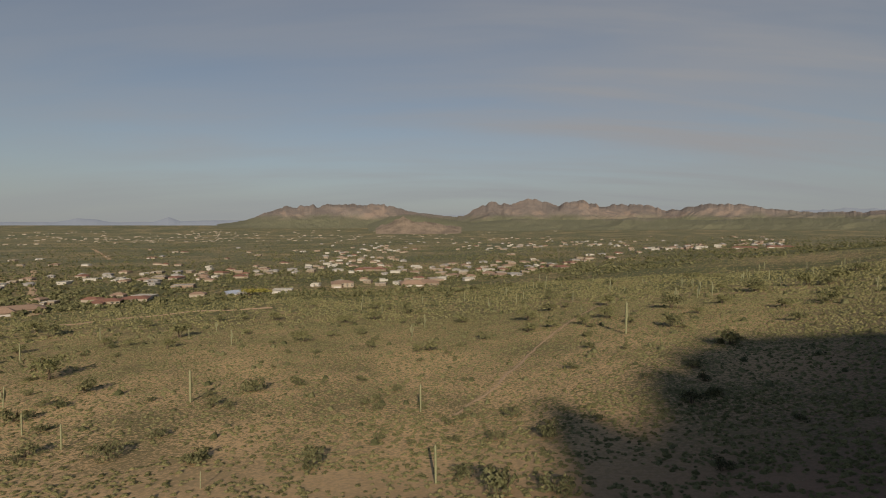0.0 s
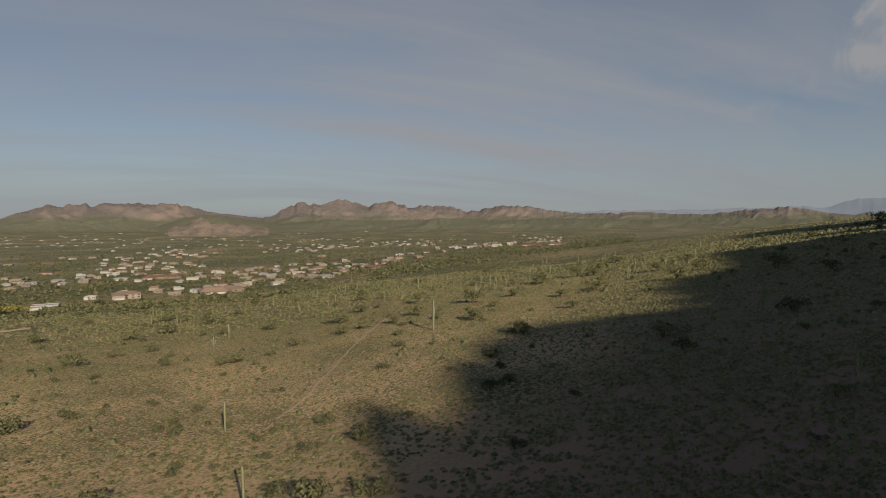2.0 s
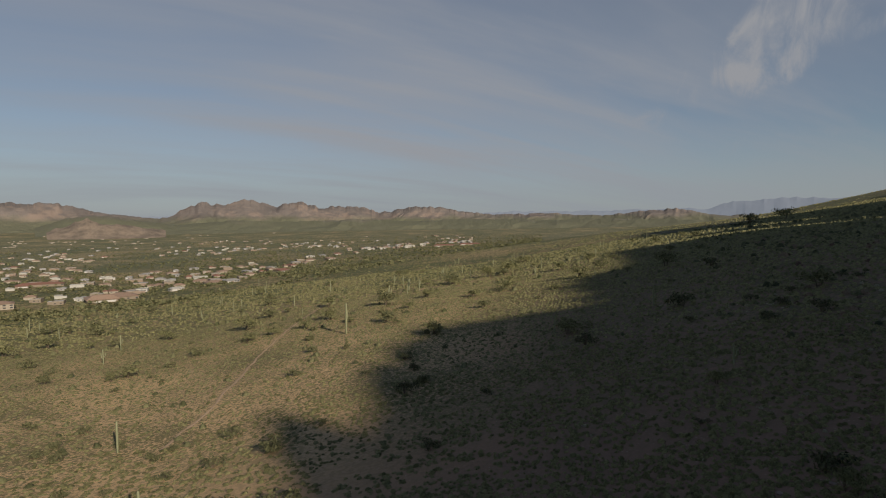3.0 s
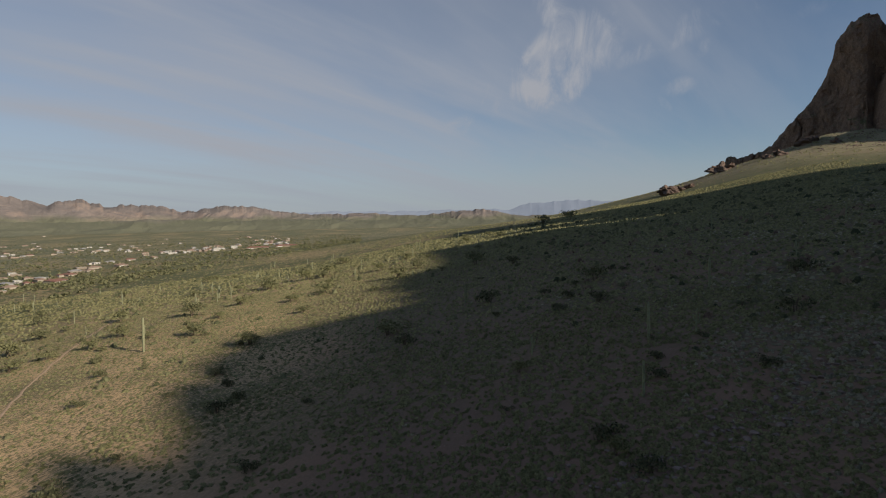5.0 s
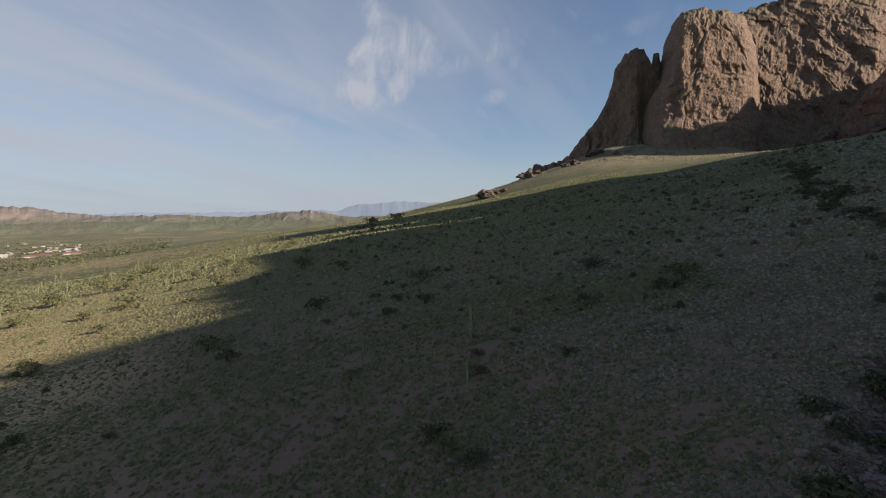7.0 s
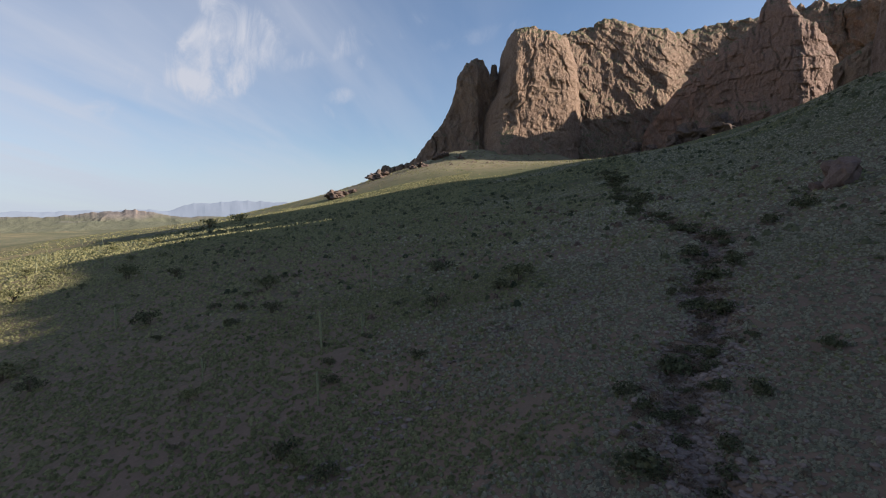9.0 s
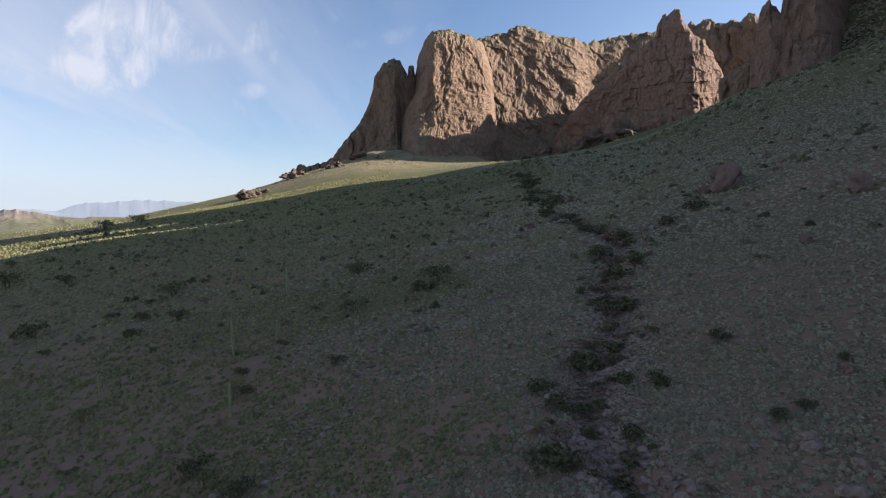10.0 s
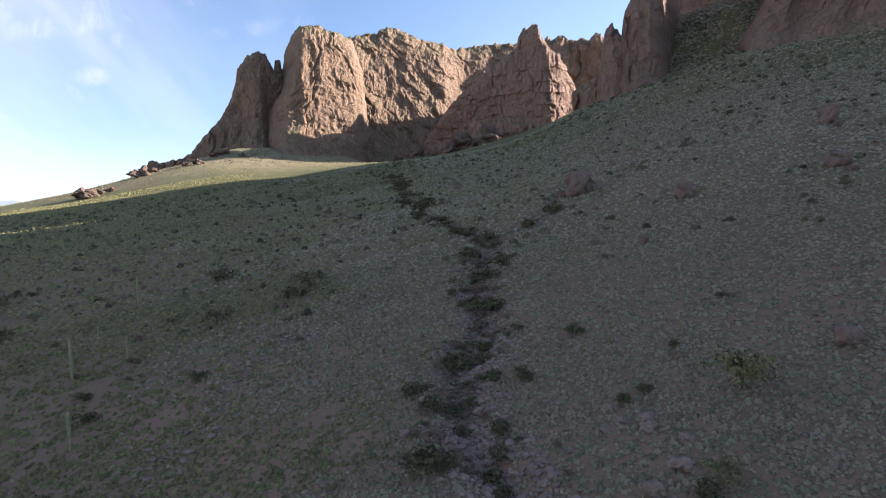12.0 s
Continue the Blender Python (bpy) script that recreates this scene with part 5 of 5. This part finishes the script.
HOUSES = [house("low white stucco house with a pale flat roof", "white", "pale", True, 17, 11, 3.6),
          house("cream stucco house with a brown tiled hip roof", "cream", "brown", False, 18, 12, 3.4),
          house("tan stucco house with a red tiled roof", "cream", "red", False, 19, 12, 3.5),
          house("tan adobe house with a flat roof and parapet", "tan", "pale", True, 16, 12, 4.0),
          house("grey house with a low shingle roof", "grey", "grey", False, 16, 10, 3.2),
          house("pink adobe house with stepped flat roofs", "pink", "pale", True, 20, 13, 4.4),
          house("white house with a pale shallow roof", "white", "pale", False, 20, 9, 3.2),
          house("large two-storey cream villa with a brown tiled roof", "cream", "brown", False, 22, 14, 6.6),
          house("wide tan villa with broad brown tiled roofs", "tan", "brown", False, 40, 16, 4.2, 0.6),
          house("white two-storey block with dark windows", "white", "pale", True, 15, 11, 8.5),
          house("house with a blue metal roof", "grey", "blue", False, 16, 10, 3.6),
          house("long low building with a red tiled roof", "tan", "red", False, 46, 14, 4.0, 0.3)]
TAKEN = []
NAMED_HOUSES = ((7, -103, 543, 12), (8, -25, 556, 8), (4, 84, 622, 5), (1, 66, 625, 200), (10, -182, 466, 30), (5, -261, 534, 15), (2, -259, 409, 20), (2, -247, 425, 200), (0, -252, 448, 0), (2, 158, 708, 20), (11, -108, 795, 3),
                (9, 532, 1104, -25), (9, 596, 1155, -25), (11, 585, 1030, -28), (11, 640, 1010, -28), (0, 478, 1122, -20), (0, 455, 1140, -20), (8, -290, 352, 40), (0, -146, 484, 10), (0, 63, 738, 0), (6, 823, 1327, -30))
BLOOM = (-167, 455)
ROADS = (((( -640, 830), (-490, 634), (-347, 448), (-262, 340)), 7.0), (((-1100, 1672), (-891, 1389), (-714, 1140)), 9.0), (((-232, 288), (-209, 300), (-195, 325), (-165, 352), (-120, 372)), 5.0))


def put_house(kind, x, y, turn, big=1.0):
    z = float(np.min(height(np.array([x, x - 6, x + 6, x, x]), np.array([y, y, y, y - 6, y + 6]))))
    copy_thing(HOUSES[kind], Matrix.LocRotScale((x, y, z + 0.6), Euler((0, 0, turn)), None)).scale = (big, big, 0.64)
    TAKEN.append((x, y))


hrng = np.random.default_rng(44)
for kind, x, y, turn in NAMED_HOUSES:
    put_house(kind, x, y, radians(turn))
tries = 0
while len(TAKEN) < 400 and tries < 6000:
    tries += 1
    bb = hrng.uniform(-45, 33)
    r = 470 * math.exp(hrng.uniform(0, 1.75))
    lo = np.interp(bb, [-45, -20, -8, 8, 20, 33], [480, 500, 540, 620, 1000, 1250])
    if r < lo or hrng.uniform() > np.interp(r, [480, 1500, 2000, 2700], [0.75, 1.0, 0.25, 0.1]):
        continue
    if bb < -13 and r > 900 and hrng.uniform() > 0.10:
        continue
    x, y = r * math.sin(radians(bb)), r * math.cos(radians(bb))
    if float(fbm(np.array([x / 170]), np.array([y / 170]), octaves=2, seed=5)[0]) < -0.22:
        continue
    if any(math.hypot(x - px, y - py) < 24 for px, py in TAKEN):
        continue
    put_house(int(hrng.choice([0, 0, 1, 1, 1, 2, 3, 3, 4, 4, 5, 6])), x, y, hrng.choice([0, 1.57, 3.14, 4.71]) + hrng.normal(0, 0.15), hrng.uniform(0.5, 0.95))
drop(HOUSES)
set_out(blooms, [(BLOOM[0], BLOOM[1], 13), (BLOOM[0] + 9, BLOOM[1] + 3, 12)], prng, (0.7, 0.8))
drop(blooms)


def town_trees():
    rng = np.random.default_rng(61)
    tpl = [shards(12, rng, flat=0.9, size=0.75, low=-0.2) for _ in range(5)]
    r = 420 * np.exp(rng.uniform(0, 1.85, 27000))
    b = np.radians(rng.uniform(-46, 40, 27000))
    xy = np.stack([r * np.sin(b), r * np.cos(b)], 1)
    keep = rng.uniform(0, 1, len(xy)) < 0.55 + 0.9 * fbm(xy[:, 0] / 110, xy[:, 1] / 110, octaves=3, seed=17)
    keep &= (r > np.interp(np.degrees(b), [-46, 0, 15, 40], [430, 450, 520, 900]))
    houses = np.array(TAKEN)
    far = np.min(np.hypot(xy[:, None, 0] - houses[None, :, 0], xy[:, None, 1] - houses[None, :, 1]), 1)
    xy = xy[keep & (far > 6.5)]
    size = rng.uniform(0.9, 2.6, len(xy))
    strew("town_trees", "dark green desert trees between the houses", "trees", xy, size, rng.uniform(0.8, 1.2, len(xy)), tpl, MAT_TOWN, rng, -0.25)


town_trees()


def far_town():
    """Small pale houses of a settlement far out on the plain."""
    rng = np.random.default_rng(63)
    tpl = []
    for _ in range(4):
        w, d, h = rng.uniform(0.9, 1.5), rng.uniform(0.6, 0.9), rng.uniform(0.30, 0.42)
        p = np.array([(sx * w * k, sy * d * k, z) for z, k in ((-0.3, 1), (h, 1), (h + 0.16, 0.72)) for sx, sy in ((-1, -1), (1, -1), (1, 1), (-1, 1))])
        quads = [(a + 4 * s, (a + 1) % 4 + 4 * s, (a + 1) % 4 + 4 * s + 4, a + 4 * s + 4) for s in (0, 1) for a in range(4)] + [(8, 9, 10, 11)]
        tpl.append(np.array([p[list(t)] for q in quads for t in ((q[0], q[1], q[2]), (q[0], q[2], q[3]))]))
    r = rng.uniform(2500, 3700, 480)
    b = rng.normal(-24, 14, 480)
    keep = (b > -46) & (b < 12) & (fbm(r / 300, b / 6, octaves=2, seed=64) > -0.15)
    r, b = r[keep], np.radians(b[keep])
    xy = np.stack([r * np.sin(b), r * np.cos(b)], 1)
    strew("far_houses", "tiny pale houses far out on the plain", "houses", xy, rng.uniform(3.5, 7, len(xy)), np.ones(len(xy)), tpl, STUCCO["cream"], rng)


far_town()
for line, width in ROADS:
    strip("road", "pale dirt road through the town", line, width, MAT_TRAIL, 0.35, "road")
